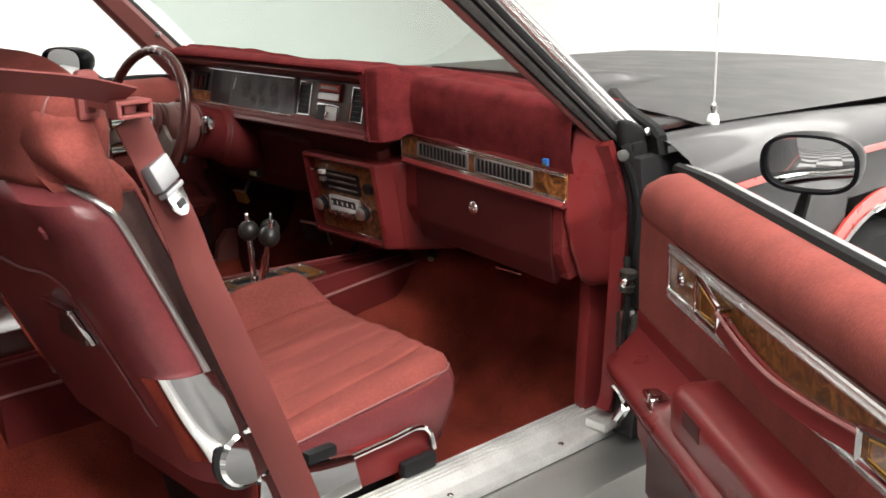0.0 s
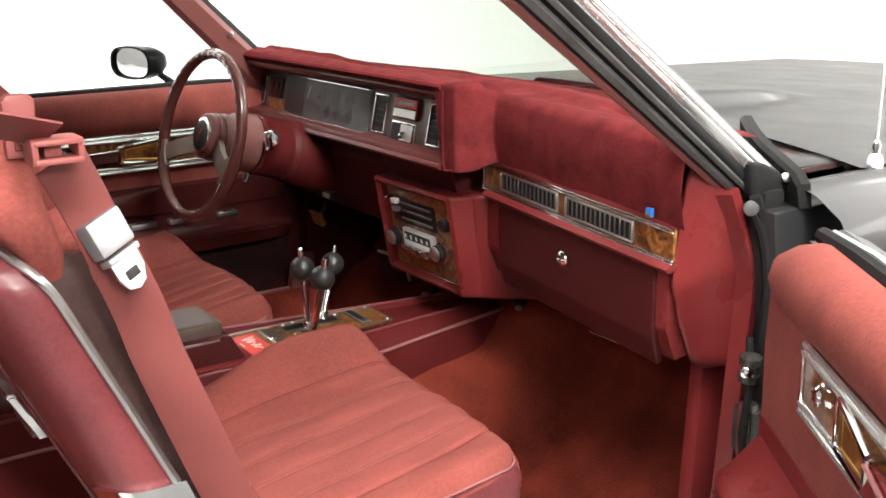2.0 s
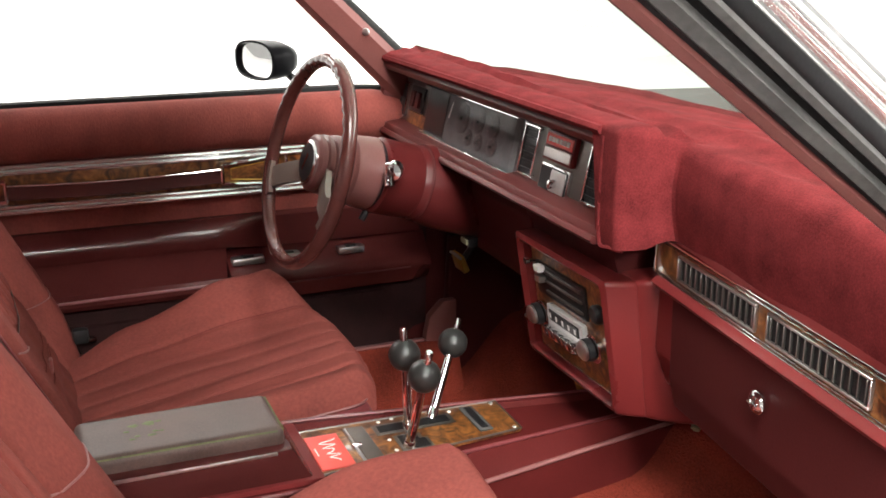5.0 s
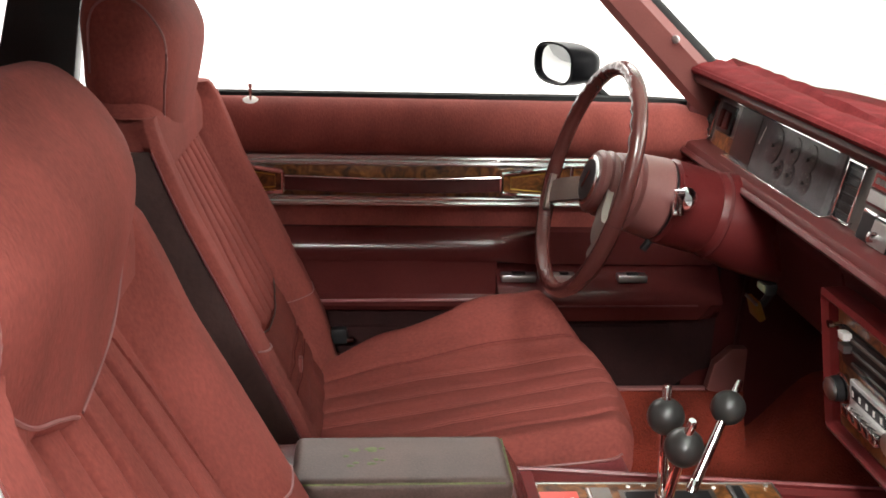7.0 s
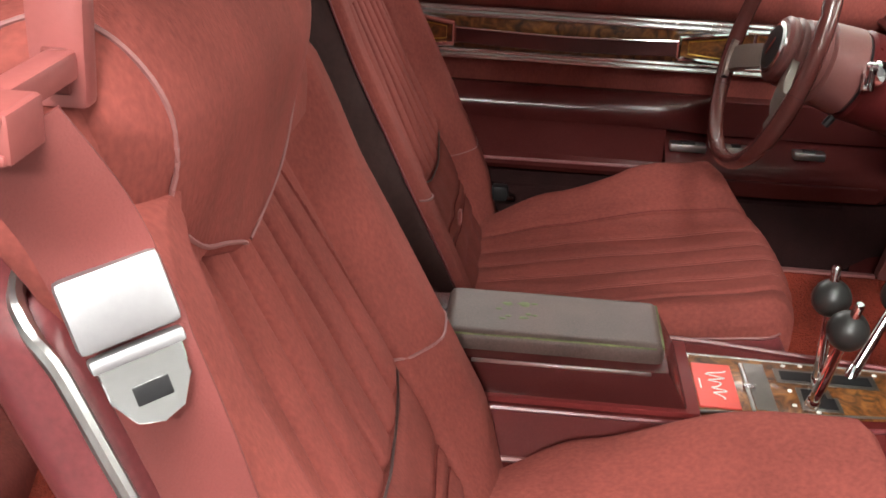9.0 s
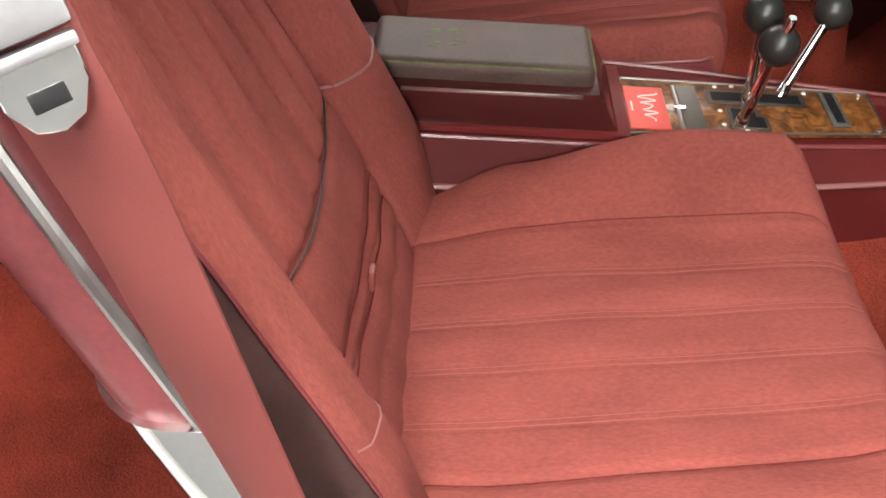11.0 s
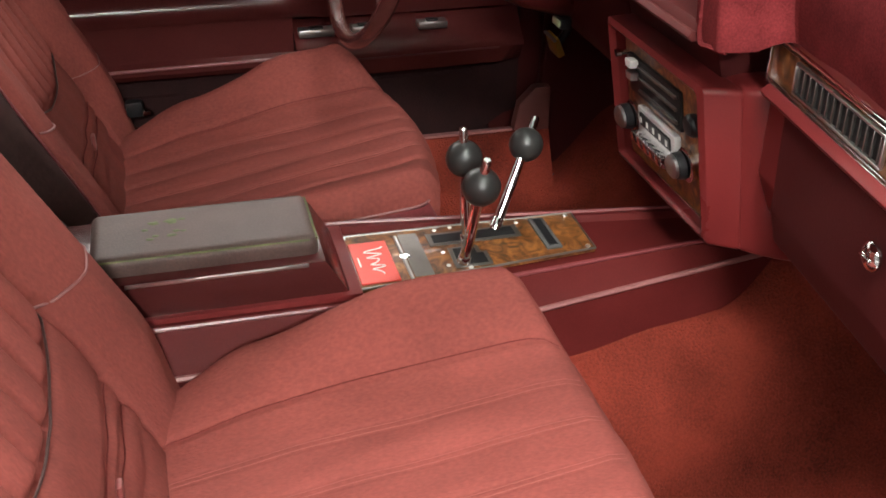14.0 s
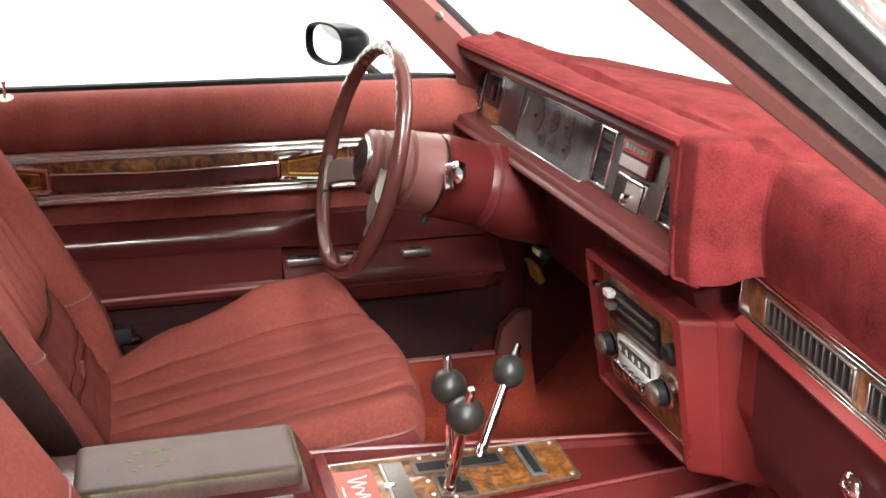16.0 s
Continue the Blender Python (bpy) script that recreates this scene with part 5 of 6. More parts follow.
bucket_seat(1, 0.345, -0.572, 0.45, -0.606, 0.53, 0.268, (0.058, 0.04), 0.888, "rust-red cloth bucket seat with maroon vinyl back and chrome hinge")
bucket_seat(-1, -0.44, -0.63, 0.41, -0.648, 0.48, 0.226, (0.04, 0.022), 0.936, "rust-red cloth bucket seat beside the steering wheel", 0.115)

# rear bench
bench = thing("rear_seat", "maroon cloth rear bench in the shade", "car seat")
part("cushion", rbox(-0.62, 0.62, -1.62, -1.12, 0.33, 0.5, 0.05, 4), CLOTH, bench)
part("backrest", prism([(-1.56, 0.46), (-1.7, 0.9), (-1.85, 0.92), (-1.78, 0.46)], -0.62, 0.62, "x", 0.03, 3), CLOTH, bench)

# ---- passenger belt ----
def webbing(pts, width, across, bow=0.005):
    """A belt strap that bows a little across its width, with thick woven edges."""
    rings = []
    for i, q in enumerate(pts):
        d = (pts[min(i + 1, len(pts) - 1)] - pts[max(i - 1, 0)]).normalized()
        w = Vector(across[i])
        w = (w - d * w.dot(d)).normalized()
        n = d.cross(w)
        wave = 0.002 * math.sin(i * 0.55)
        front = [q + w * width * a + n * ((bow + wave) * (1 - 4 * a * a) + (0.0006 if abs(a) > 0.4 else 0)) for a in (-0.5, -0.44, -0.3, -0.15, 0, 0.15, 0.3, 0.44, 0.5)]
        back = [p - n * 0.0022 for p in front[::-1]]
        rings.append(front + back)
    return loft(rings)


belt = thing("seat_belt", "maroon seat belt hanging past the passenger seat with silver buckle", "seat belt")
up = smooth_path([(0.745, -1.13, 1.165), (0.73, -0.98, 1.136), (0.708, -0.88, 1.117), (0.692, -0.812, 1.098)], 6)
part("upper_strap", band(up, 0.04, 0.0025, [(0.75, -0.2, 0.6)] * len(up)), WEB, belt)
dn = smooth_path([(0.678, -0.805, 1.075), (0.664, -0.783, 1.03), (0.662, -0.762, 0.975), (0.662, -0.74, 0.915), (0.66, -0.722, 0.855), (0.668, -0.692, 0.765), (0.675, -0.658, 0.665), (0.687, -0.6, 0.49), (0.695, -0.565, 0.37)], 6)
part("lower_strap", webbing(dn, 0.053, [(-0.35, 1, 0.25)] * 13 + [(lerp(-0.12, 0.6, k / (len(dn) - 14)), lerp(1.0, 0.6, k / (len(dn) - 14)), 0.2) for k in range(len(dn) - 13)]), WEB, belt)
bk = part("buckle", rbox(-0.025, 0.025, -0.008, 0.008, -0.0185, 0.0185, 0.004), BUCKLE, belt, "silver latch plate housing")
ux = Vector((-0.029, 0.0425, 0.0115)).normalized()
uz = Vector((-0.01, -0.008, 0.034))
uz = (uz - ux * uz.dot(ux)).normalized()
bk.matrix_world = Matrix.Translation((0.668, -0.766, 0.994)) @ Matrix((ux, uz.cross(ux), uz)).transposed().to_4x4()
tongue_pts = [(-0.021, 0.0), (0.021, 0.0), (0.02, -0.022), (0.012, -0.036), (0.0, -0.04), (-0.012, -0.036), (-0.02, -0.022)]
tg = part("tongue", prism(tongue_pts, -0.002, 0.002, "y", 0.0008, 1), CHROME, bk, "chrome latch tongue with a slot")
tg.location = (0, -0.003, -0.022)
part("tongue_bar", rbox(-0.023, 0.023, -0.009, 0.005, -0.028, -0.021, 0.002), BUCKLE, bk)
slot = part("tongue_slot", rbox(-0.009, 0.009, -0.0062, -0.004, -0.05, -0.04, 0.001), BLACK, bk)
guide = thing("belt_guide", "pinkish-red plastic belt guide on the seat shoulder", "belt guide")
part("plate", prism([(-0.803, 1.062), (-0.80, 1.118), (-0.806, 1.124), (-0.826, 1.124), (-0.832, 1.118), (-0.832, 1.062)], 0.58, 0.596, "x", 0.004), LOOPMAT, guide)
part("plate_recess", rbox(0.5955, 0.598, -0.824, -0.81, 1.07, 1.094, 0.001, 1), WEB, guide)
part("arm", prism([(-0.806, 1.078), (-0.806, 1.093), (-0.822, 1.093), (-0.822, 1.078)], 0.594, 0.70, "x", 0.003), LOOPMAT, guide)
for z in (1.0755, 1.0925):
    part("loop", rbox(0.672, 0.71, -0.832, -0.79, z - 0.0025, z + 0.0025, 0.002), LOOPMAT, guide)
for y in (-0.831, -0.791):
    part("loop_end", rbox(0.674, 0.708, y - 0.003, y + 0.003, 1.073, 1.095, 0.002), LOOPMAT, guide)

# ---- centre console ----
con = thing("centre_console", "maroon centre console with burl plate and shifter slots", "console")
CX = -0.018
def con_row(y):
    """Narrows towards the dash: a piped lower edge, a raised rail and a sunk top."""
    t = min(1.0, max(0.0, (y + 0.36) / 0.6))
    wp, zp, wr, zr = lerp(0.128, 0.06, t), lerp(0.53, 0.558, t), lerp(0.098, 0.028, t), lerp(0.58, 0.572, t)
    half = [(wp + 0.022, 0.36), (wp, zp), (lerp(wp, wr, 0.5), lerp(zp, zr, 0.3)), (wr + 0.006, zr - 0.008), (wr, zr), (wr - 0.01, zr), (wr - 0.016, zr - 0.007)]
    return [Vector((CX - x, y, z)) for x, z in half] + [Vector((CX + x, y, z)) for x, z in half[::-1]]


part("body", loft([con_row(-0.82 + 1.07 * k / 24) for k in range(25)]), CONSOLE, con, "", 28)
for s in (1, -1):
    pts = [con_row(-0.82 + 1.05 * k / 24)[12 if s > 0 else 1] + Vector((s * 0.001, 0, 0.003)) for k in range(25)]
    part("piping", tube(pts, 0.0035, sides=6), PIPING, con)
    pts = [con_row(-0.82 + 1.05 * k / 24)[9 if s > 0 else 4] + Vector((s * 0.001, 0, 0.0)) for k in range(25)]
    part("rail_edge", tube(pts, 0.003, sides=6), VINYL_BACK, con)
corners = [(-0.082, -0.366), (0.049, -0.366), (0.02, -0.058), (-0.076, -0.056)]
plate = part("burl_plate", prism(corners, 0.572, 0.578, "z", 0.0015), WOOD, con, "scratched burl wood shifter plate")
for (xa, ya), (xb, yb) in zip(corners, corners[1:] + corners[:1]):
    part("plate_rim", tube([(xa, ya, 0.5778), (xb, yb, 0.5778)], 0.0016, sides=6), TRIMMET, plate)
card = part("red_label", rbox(-0.058, 0.041, -0.358, -0.31, 0.578, 0.5805, 0.001, 1), RED_LABEL, plate, "bright red label with white script marks")
script = smooth_path([(0.024 - 0.075 * k / 22, -0.331 + 0.011 * math.sin(k * 1.45) * (1.3 if k > 14 else 0.6) + 0.004 * math.cos(k * 2.3), 0.5812) for k in range(20)], 4)
part("script_mark", band(script, 0.0016, 0.0008, (0.3, 1, 0)), WHITE_MARK, card)
part("script_mark", rbox(-0.02, 0.002, -0.3525, -0.3505, 0.5805, 0.5812, 0.0003, 1), WHITE_MARK, card)
part("divider_bar", rbox(-0.064, 0.042, -0.2985, -0.2945, 0.578, 0.582, 0.001, 1), STEEL, plate, "worn metal divider")
part("divider_clip", rbox(-0.012, -0.004, -0.302, -0.288, 0.578, 0.5835, 0.001, 1), CHROME, plate)
part("worn_patch", rbox(-0.07, 0.035, -0.292, -0.268, 0.578, 0.5785, 0.0002, 1), TRIMMET, plate, "rubbed grey patch on the burl")
frame_a = part("slot_frame", rbox(-0.062, -0.03, -0.258, -0.138, 0.578, 0.5795, 0.0006, 1), TRIMMET, plate)
part("shift_slot", rbox(-0.056, -0.036, -0.252, -0.145, 0.579, 0.5802, 0.0004, 1), BLACK, frame_a, "black shifter slot")
frame_b = part("slot_frame", prism([(-0.021, -0.239), (0.028, -0.24), (0.028, -0.193), (-0.004, -0.193), (-0.004, -0.2), (-0.021, -0.2)], 0.578, 0.5795, "z", 0.0006, 1), TRIMMET, plate)
part("shift_slot", prism([(-0.017, -0.234), (0.024, -0.235), (0.024, -0.198), (0.0, -0.198), (0.0, -0.206), (-0.017, -0.206)], 0.579, 0.5802, "z", 0.0004, 1), BLACK, frame_b, "stepped black shifter slot")
for x, y in ((-0.071, -0.243), (-0.074, -0.222), (-0.013, -0.246), (0.019, -0.247), (0.03, -0.222), (-0.066, -0.135)):
    part("slot_mark", lathe([(0.003, 0), (0.0026, 0.0012), (0.001, 0.0016)], (x, y, 0.578), (0, 0, 1), 10), WHITE_MARK, plate)
ind = part("gear_indicator", rbox(-0.068, 0.012, -0.119, -0.098, 0.578, 0.5815, 0.002), RUBBER_GREY, plate, "grey framed dark gear indicator")
part("indicator_window", rbox(-0.063, 0.007, -0.114, -0.103, 0.5815, 0.5825, 0.0005, 1), BLACK, ind)
for x, y in ((-0.07, -0.066), (0.014, -0.066), (-0.074, -0.36), (0.043, -0.285)):
    part("screw", lathe([(0.0035, 0), (0.0028, 0.002)], (x, y, 0.578), (0, 0, 1), 10), STEEL, plate)


def shifter(tip, base, label):
    """A chrome rod with a black ball knob and a chrome release tip."""
    sh = thing("shift_lever", label, "shift lever", group="shift levers")
    tip, base = Vector(tip), Vector(base)
    d = (tip - base).normalized()
    part("rod", tube([base - d * 0.004, base.lerp(tip, 0.4), tip - d * 0.05], [0.0075, 0.0066, 0.0058], sides=12), CHROME, sh)
    part("knob", ball(tip - d * 0.036, 0.0225), KNOB, sh, "black ball knob")
    part("release_button", lathe([(0.0055, -0.02), (0.0055, 0.006), (0.004, 0.008)], tip - d * 0.004, d, 14), CHROME, sh)
    part("collar", lathe([(0.009, 0.0), (0.008, 0.012), (0.0065, 0.014)], base, d, 14), CHROME, sh)
    if "leaning" not in label:
        out = Vector((0.8, -0.5, 0.2))
        out = (out - d * out.dot(d)).normalized()
        part("red_line", tube([base + d * 0.025 + out * 0.0062, base + d * 0.07 + out * 0.0056], 0.0009, sides=6), RED_LABEL, sh, "thin red line along the rod")


shifter((-0.036, -0.216, 0.729), (-0.028, -0.212, 0.579), "chrome shift lever with black ball knob on the console")
shifter((0.062, -0.216, 0.731), (0.018, -0.228, 0.579), "chrome middle shift lever with black ball and a red line")
shifter((-0.137, -0.09, 0.689), (-0.058, -0.165, 0.579), "chrome shift lever leaning towards the dash")

# armrest bin
bin_ = thing("console_bin", "maroon console bin with faded grey-brown armrest lid", "armrest")
part("bin", prism([(-0.80, 0.575), (-0.80, 0.63), (-0.40, 0.63), (-0.372, 0.581)], CX - 0.078, CX + 0.078, "x", 0.006, 2), VINYL_LOW, bin_)
part("bin_neck", prism([(-0.80, 0.56), (-0.80, 0.585), (-0.36, 0.585), (-0.36, 0.56)], CX - 0.085, CX + 0.085, "x", 0.003), PLASTIC, bin_)
lid = part("lid", rbox(CX - 0.055, CX + 0.062, -0.655, -0.405, 0.622, 0.652, 0.013, 5), LID, bin_, "faded grey-brown lid with green worn edges")
for k in range(3):
    x = (CX + 0.0585, CX - 0.0515, 0)[k]
    if k < 2:
        part("worn_edge", tube([(x, -0.645, 0.6475), (x, -0.53, 0.648), (x, -0.415, 0.6475)], 0.0018, sides=6), MOSS, lid)
    else:
        part("worn_edge", tube([(CX - 0.048, -0.407, 0.6475), (CX + 0.055, -0.407, 0.6475)], 0.0018, sides=6), MOSS, lid)
for k in range(9):
    a, b = random.uniform(-0.02, 0.025), random.uniform(-0.61, -0.55)
    r = random.uniform(0.0025, 0.006)
    rim = [Vector((CX + a + r * random.uniform(0.55, 1.25) * math.cos(q * 0.571), b + 1.5 * r * random.uniform(0.55, 1.25) * math.sin(q * 0.571), 0.6521)) for q in range(11)]
    part("worn_spot", loft([rim, [p.lerp(Vector((CX + a, b, 0.6521)), 0.4) + Vector((0, 0, 0.0004)) for p in rim]]), MOSS, lid)
part("hinge_strip", rbox(CX + 0.0775, CX + 0.0805, -0.62, -0.42, 0.6245, 0.629, 0.001, 1), STEEL, bin_, "bright hinge strip")

# ---- steering ----
st = thing("steering_wheel", "burgundy steering wheel with taupe spokes and padded hub", "steering wheel")
SC = Vector((-0.4, -0.25, 0.896))
AX = Vector((0.064, -0.961, 0.27)).normalized()   # towards the driver
SX = Vector((0.961, 0.064, 0)).normalized()
SU = AX.cross(SX).normalized()
if SU.z < 0:
    SU = -SU


def on_wheel(r, deg, h=0.0):
    a = radians(deg)
    return SC + SX * r * math.cos(a) + SU * r * math.sin(a) + AX * h


bm = bmesh.new()
rings = []
NR = 120
for i in range(NR):
    deg = 360 * i / NR
    c = on_wheel(0.167, deg)
    out = (c - SC).normalized()
    ring = []
    for k in range(12):
        a = 2 * math.pi * k / 12
        r = 0.011
        if 25 < deg < 155 and math.sin(a) > -0.3 and math.cos(a) < 0.2:
            r += 0.0016 * math.sin(deg * 1.35)
        ring.append(c + out * r * math.cos(a) + AX * r * 1.08 * math.sin(a))
    rings.append(ring)
rings.append(rings[0])
part("rim", loft(rings, caps=False), RIM, st, "glossy burgundy rim with finger grips", 60)
for d0, d1 in ((-32, -12), (192, 212)):
    pts = [on_wheel(0.167, d) for d in range(d0 - 6, d1 + 6, 3)]
    part("grip_pad", tube(pts, 0.0125, sides=12, up=AX), RIM, st, "smooth burgundy grip pad at the spoke")
HC = SC - AX * 0.036
for deg in (-22, 202):
    b = [on_wheel(0.036, deg, -0.026), on_wheel(0.07, deg, -0.016), on_wheel(0.115, deg, -0.003), on_wheel(0.163, deg, 0.0)]
    side = on_wheel(1, deg + 90) - SC
    sp = part("spoke", band(smooth_path(b, 5), 0.036, 0.01, [side] * 16), BRONZE, st, "taupe metal spoke")
    part("spoke_flange", band([on_wheel(0.152, deg - 11, 0.004), on_wheel(0.154, deg, 0.005), on_wheel(0.152, deg + 11, 0.004)], 0.014, 0.008, [on_wheel(1, deg) - SC] * 3), BRONZE, sp)
part("hub", lathe([(0.05, -0.03), (0.052, -0.012), (0.05, 0.0), (0.046, 0.003), (0.049, 0.008), (0.049, 0.013), (0.045, 0.016), (0.047, 0.02), (0.047, 0.026), (0.042, 0.031), (0.01, 0.032)], HC, AX, 36), HUB, st, "padded maroon hub")
part("hub_ring", lathe([(0.037, 0.03), (0.037, 0.034), (0.034, 0.0355)], HC, AX, 30), CHROME, st)
part("emblem", lathe([(0.033, 0.032), (0.031, 0.0355), (0.01, 0.037)], HC, AX, 24), BLACK, st, "black round hub emblem")
part("emblem_mark", band([HC + AX * 0.0378 - SU * 0.014 - SX * 0.006, HC + AX * 0.0378 + SU * 0.014 + SX * 0.006], 0.006, 0.001, SX), CHROME, st)
colm = thing("steering_column", "maroon steering column with chrome ignition lock", "steering column")
part("switch_drum", lathe([(0.05, -0.066), (0.058, -0.07), (0.062, -0.112), (0.06, -0.115)], SC, AX, 32), HUB, colm, "pale maroon switch drum")
part("drum_gap", lathe([(0.057, -0.112), (0.057, -0.123)], SC, AX, 32), BLACK, colm)
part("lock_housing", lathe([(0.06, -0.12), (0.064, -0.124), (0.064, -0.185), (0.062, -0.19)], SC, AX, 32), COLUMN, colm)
part("shroud", lathe([(0.06, -0.188), (0.066, -0.205), (0.074, -0.25), (0.076, -0.33), (0.07, -0.45)], SC, AX, 32), COLUMN, colm, "column shroud in red darkened for shade")
part("shroud_seam", lathe([(0.064, -0.2), (0.0672, -0.204), (0.065, -0.208)], SC, AX, 32), PLASTIC_DK, colm)
ig = part("ignition_lock", lathe([(0.017, 0.0), (0.017, 0.016), (0.014, 0.022), (0.004, 0.024)], (-0.343, -0.118, 0.883), (1, -0.55, 0.05), 20), CHROME, colm, "chrome ignition lock")
part("lock_ear", rbox(-0.328, -0.321, -0.142, -0.126, 0.862, 0.9, 0.002), CHROME, ig)
part("turn_stalk", tube([SC - AX * 0.08 - SX * 0.05, SC - AX * 0.085 - SX * 0.11 - SU * 0.01, SC - AX * 0.075 - SX * 0.15 - SU * 0.015], 0.005), CHROME, colm)
part("tilt_lever", tube([SC - AX * 0.13 - SU * 0.05, SC - AX * 0.12 - SU * 0.08], 0.006), BLACK, colm)
ped = thing("brake_pedal", "worn brake pedal with bright rim under the dash", "pedal")
part("pad", prism([(0.13, 0.555), (0.12, 0.60), (0.13, 0.605), (0.142, 0.56)], -0.33, -0.22, "x", 0.004), RUBBER, ped)
part("pad_rim", tube([(-0.33, 0.122, 0.604), (-0.275, 0.12, 0.608), (-0.22, 0.122, 0.604), (-0.216, 0.132, 0.56)], 0.004), STEEL, ped)
part("arm", tube([(-0.275, 0.14, 0.585), (-0.275, 0.2, 0.68), (-0.275, 0.22, 0.8)], 0.008), BLACK, ped)
acc = thing("accelerator_pedal", "dull bronze accelerator pedal above the carpet", "pedal")
part("pad", prism([(0.17, 0.46), (0.15, 0.53), (0.16, 0.535), (0.182, 0.465)], -0.205, -0.155, "x", 0.004), GOLD, acc)
part("arm", tube([(-0.18, 0.165, 0.53), (-0.18, 0.23, 0.62), (-0.18, 0.26, 0.72)], 0.006), BLACK, acc)

park = thing("parking_brake_pedal", "worn bronze parking brake pedal beside the footwell side", "pedal")
part("pad", prism([(0.088, 0.622), (0.078, 0.655), (0.086, 0.66), (0.1, 0.628)], -0.578, -0.528, "x", 0.004), GOLD, park, "rubbed bronze pedal pad")
part("pad_edge", tube([(-0.578, 0.079, 0.655), (-0.553, 0.077, 0.658), (-0.528, 0.079, 0.655)], 0.003), STEEL, park)
part("arm", tube(smooth_path([(-0.553, 0.094, 0.64), (-0.555, 0.13, 0.7), (-0.56, 0.16, 0.8)], 5), 0.007), BLACK, park)

# ---- doors ----
def door(sg, m, dz, label):
    """sg: -1 where the door's length runs along local -x. u from the front edge, n into the cabin."""
    d = thing("door_1" if sg < 0 else "door_2", label, "car door", m, "car doors", "structure")

    def P(u, n, z):
        return Vector((sg * u, n, z + dz))

    def dp(name, bm, material, label="", parent=None, angle=38):
        return part(name, bm, material, parent or d, label, angle)

    def bx(u0, u1, n0, n1, z0, z1, bev=0.003, seg=2):
        a, b = sorted((sg * u0, sg * u1))
        return rbox(a, b, n0, n1, z0 + dz, z1 + dz, bev, seg)

    def lo(profile, us, close=True):
        return loft([[P(u, n, z) for n, z in profile(u)] for u in us])

    us = [-0.06 + 1.12 * k / 44 for k in range(45)]

    # upper padded roll
    def roll(u):
        e = steps(u, [(-0.06, 0.0), (-0.02, 0.75), (0.04, 1.0)])
        top = lerp(0.905, 0.958, e)
        return [(-0.05, 0.87), (-0.05, top - 0.012), (-0.035, top), (-0.015, top - 0.002), (0.012 * e, top - 0.014), (0.024 * e, top - 0.036), (0.022 * e, 0.895), (0.01 * e, 0.872), (-0.004, 0.866)]
    dp("upper_pad", lo(roll, us), CLOTH, "padded red cloth door top", angle=60)
    dp("panel", lo(lambda u: [(-0.05, 0.70), (-0.05, 0.868), (0.0, 0.868), (0.002, 0.80), (0.0, 0.70)], us), CLOTH, "red cloth door panel")
    dp("lower_panel", lo(lambda u: [(-0.05, steps(u, [(-0.06, 0.48), (0.1, 0.38), (0.3, 0.36)])), (-0.05, 0.702), (0.002, 0.702), (0.004, 0.6), (-0.004, steps(u, [(-0.06, 0.47), (0.1, 0.37), (0.3, 0.35)]))], us), VINYL if sg < 0 else DOOR_LOW, "smooth maroon lower door panel" if sg < 0 else "maroon lower door carpet, near-black with painted shade")
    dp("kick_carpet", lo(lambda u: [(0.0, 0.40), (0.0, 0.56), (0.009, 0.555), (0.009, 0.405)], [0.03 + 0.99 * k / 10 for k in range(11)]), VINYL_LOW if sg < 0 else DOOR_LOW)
    # trim strip: wood between chrome bars
    dp("wood_inlay", bx(0.115, 1.0, 0.002, 0.008, 0.792, 0.856, 0.002), WOOD, "burl wood door inlay")
    for z in (0.858, 0.788):
        for off in (-0.0045, 0.0045):
            dp("chrome_bar", tube([P(0.112, 0.009, z + off), P(0.55, 0.009, z + off), P(1.02, 0.009, z + off)], 0.0046, sides=8), BARS, "bright chrome door bar")
    for u0 in (0.112, 0.226):
        dp("chrome_post", bx(u0 - 0.003, u0 + 0.003, 0.004, 0.012, 0.79, 0.856, 0.0015), CHROME)
    em = dp("emblem", lathe([(0.011, 0.0), (0.008, 0.004), (0.002, 0.005)], P(0.165, 0.009, 0.824), (0, 1, 0), 12), CHROME, "small chrome emblem")
    for a in range(4):
        dp("emblem_ray", band([P(0.165 - 0.014 * math.cos(a * 0.785), 0.0115, 0.824 - 0.014 * math.sin(a * 0.785)), P(0.165 + 0.014 * math.cos(a * 0.785), 0.0115, 0.824 + 0.014 * math.sin(a * 0.785))], 0.002, 0.002, (0, 1, 0.0)), CHROME, "", em)
    for u0, u1 in ((0.24, 0.35), (0.81, 0.72)):
        w = dp("strap_bracket", loft([[P(u0, n, z) for n, z in ((0.006, 0.798), (0.006, 0.85), (0.012, 0.848), (0.012, 0.8))], [P(u1, n, z) for n, z in ((0.006, 0.808), (0.006, 0.84), (0.024, 0.838), (0.024, 0.81))]]), WOOD, "wood-faced chrome strap bracket")
        for za, zb in ((0.851, 0.841), (0.797, 0.807)):
            dp("bracket_edge", tube([P(u0, 0.012, za), P(u1, 0.025, zb)], 0.0045, sides=8), CHROME, "", w)
        dp("bracket_edge", tube([P(u1, 0.0255, 0.841), P(u1, 0.0255, 0.807)], 0.0045, sides=8), CHROME, "", w)
        dp("pinstripe", tube([P(lerp(u0, u1, 0.15), 0.0145, 0.842), P(lerp(u0, u1, 0.85), 0.0225, 0.834), P(lerp(u0, u1, 0.85), 0.0225, 0.814), P(lerp(u0, u1, 0.15), 0.0145, 0.806)], 0.0012, True, 5), GOLD, "", w)
    sag = 1.0 if sg < 0 else 0.35
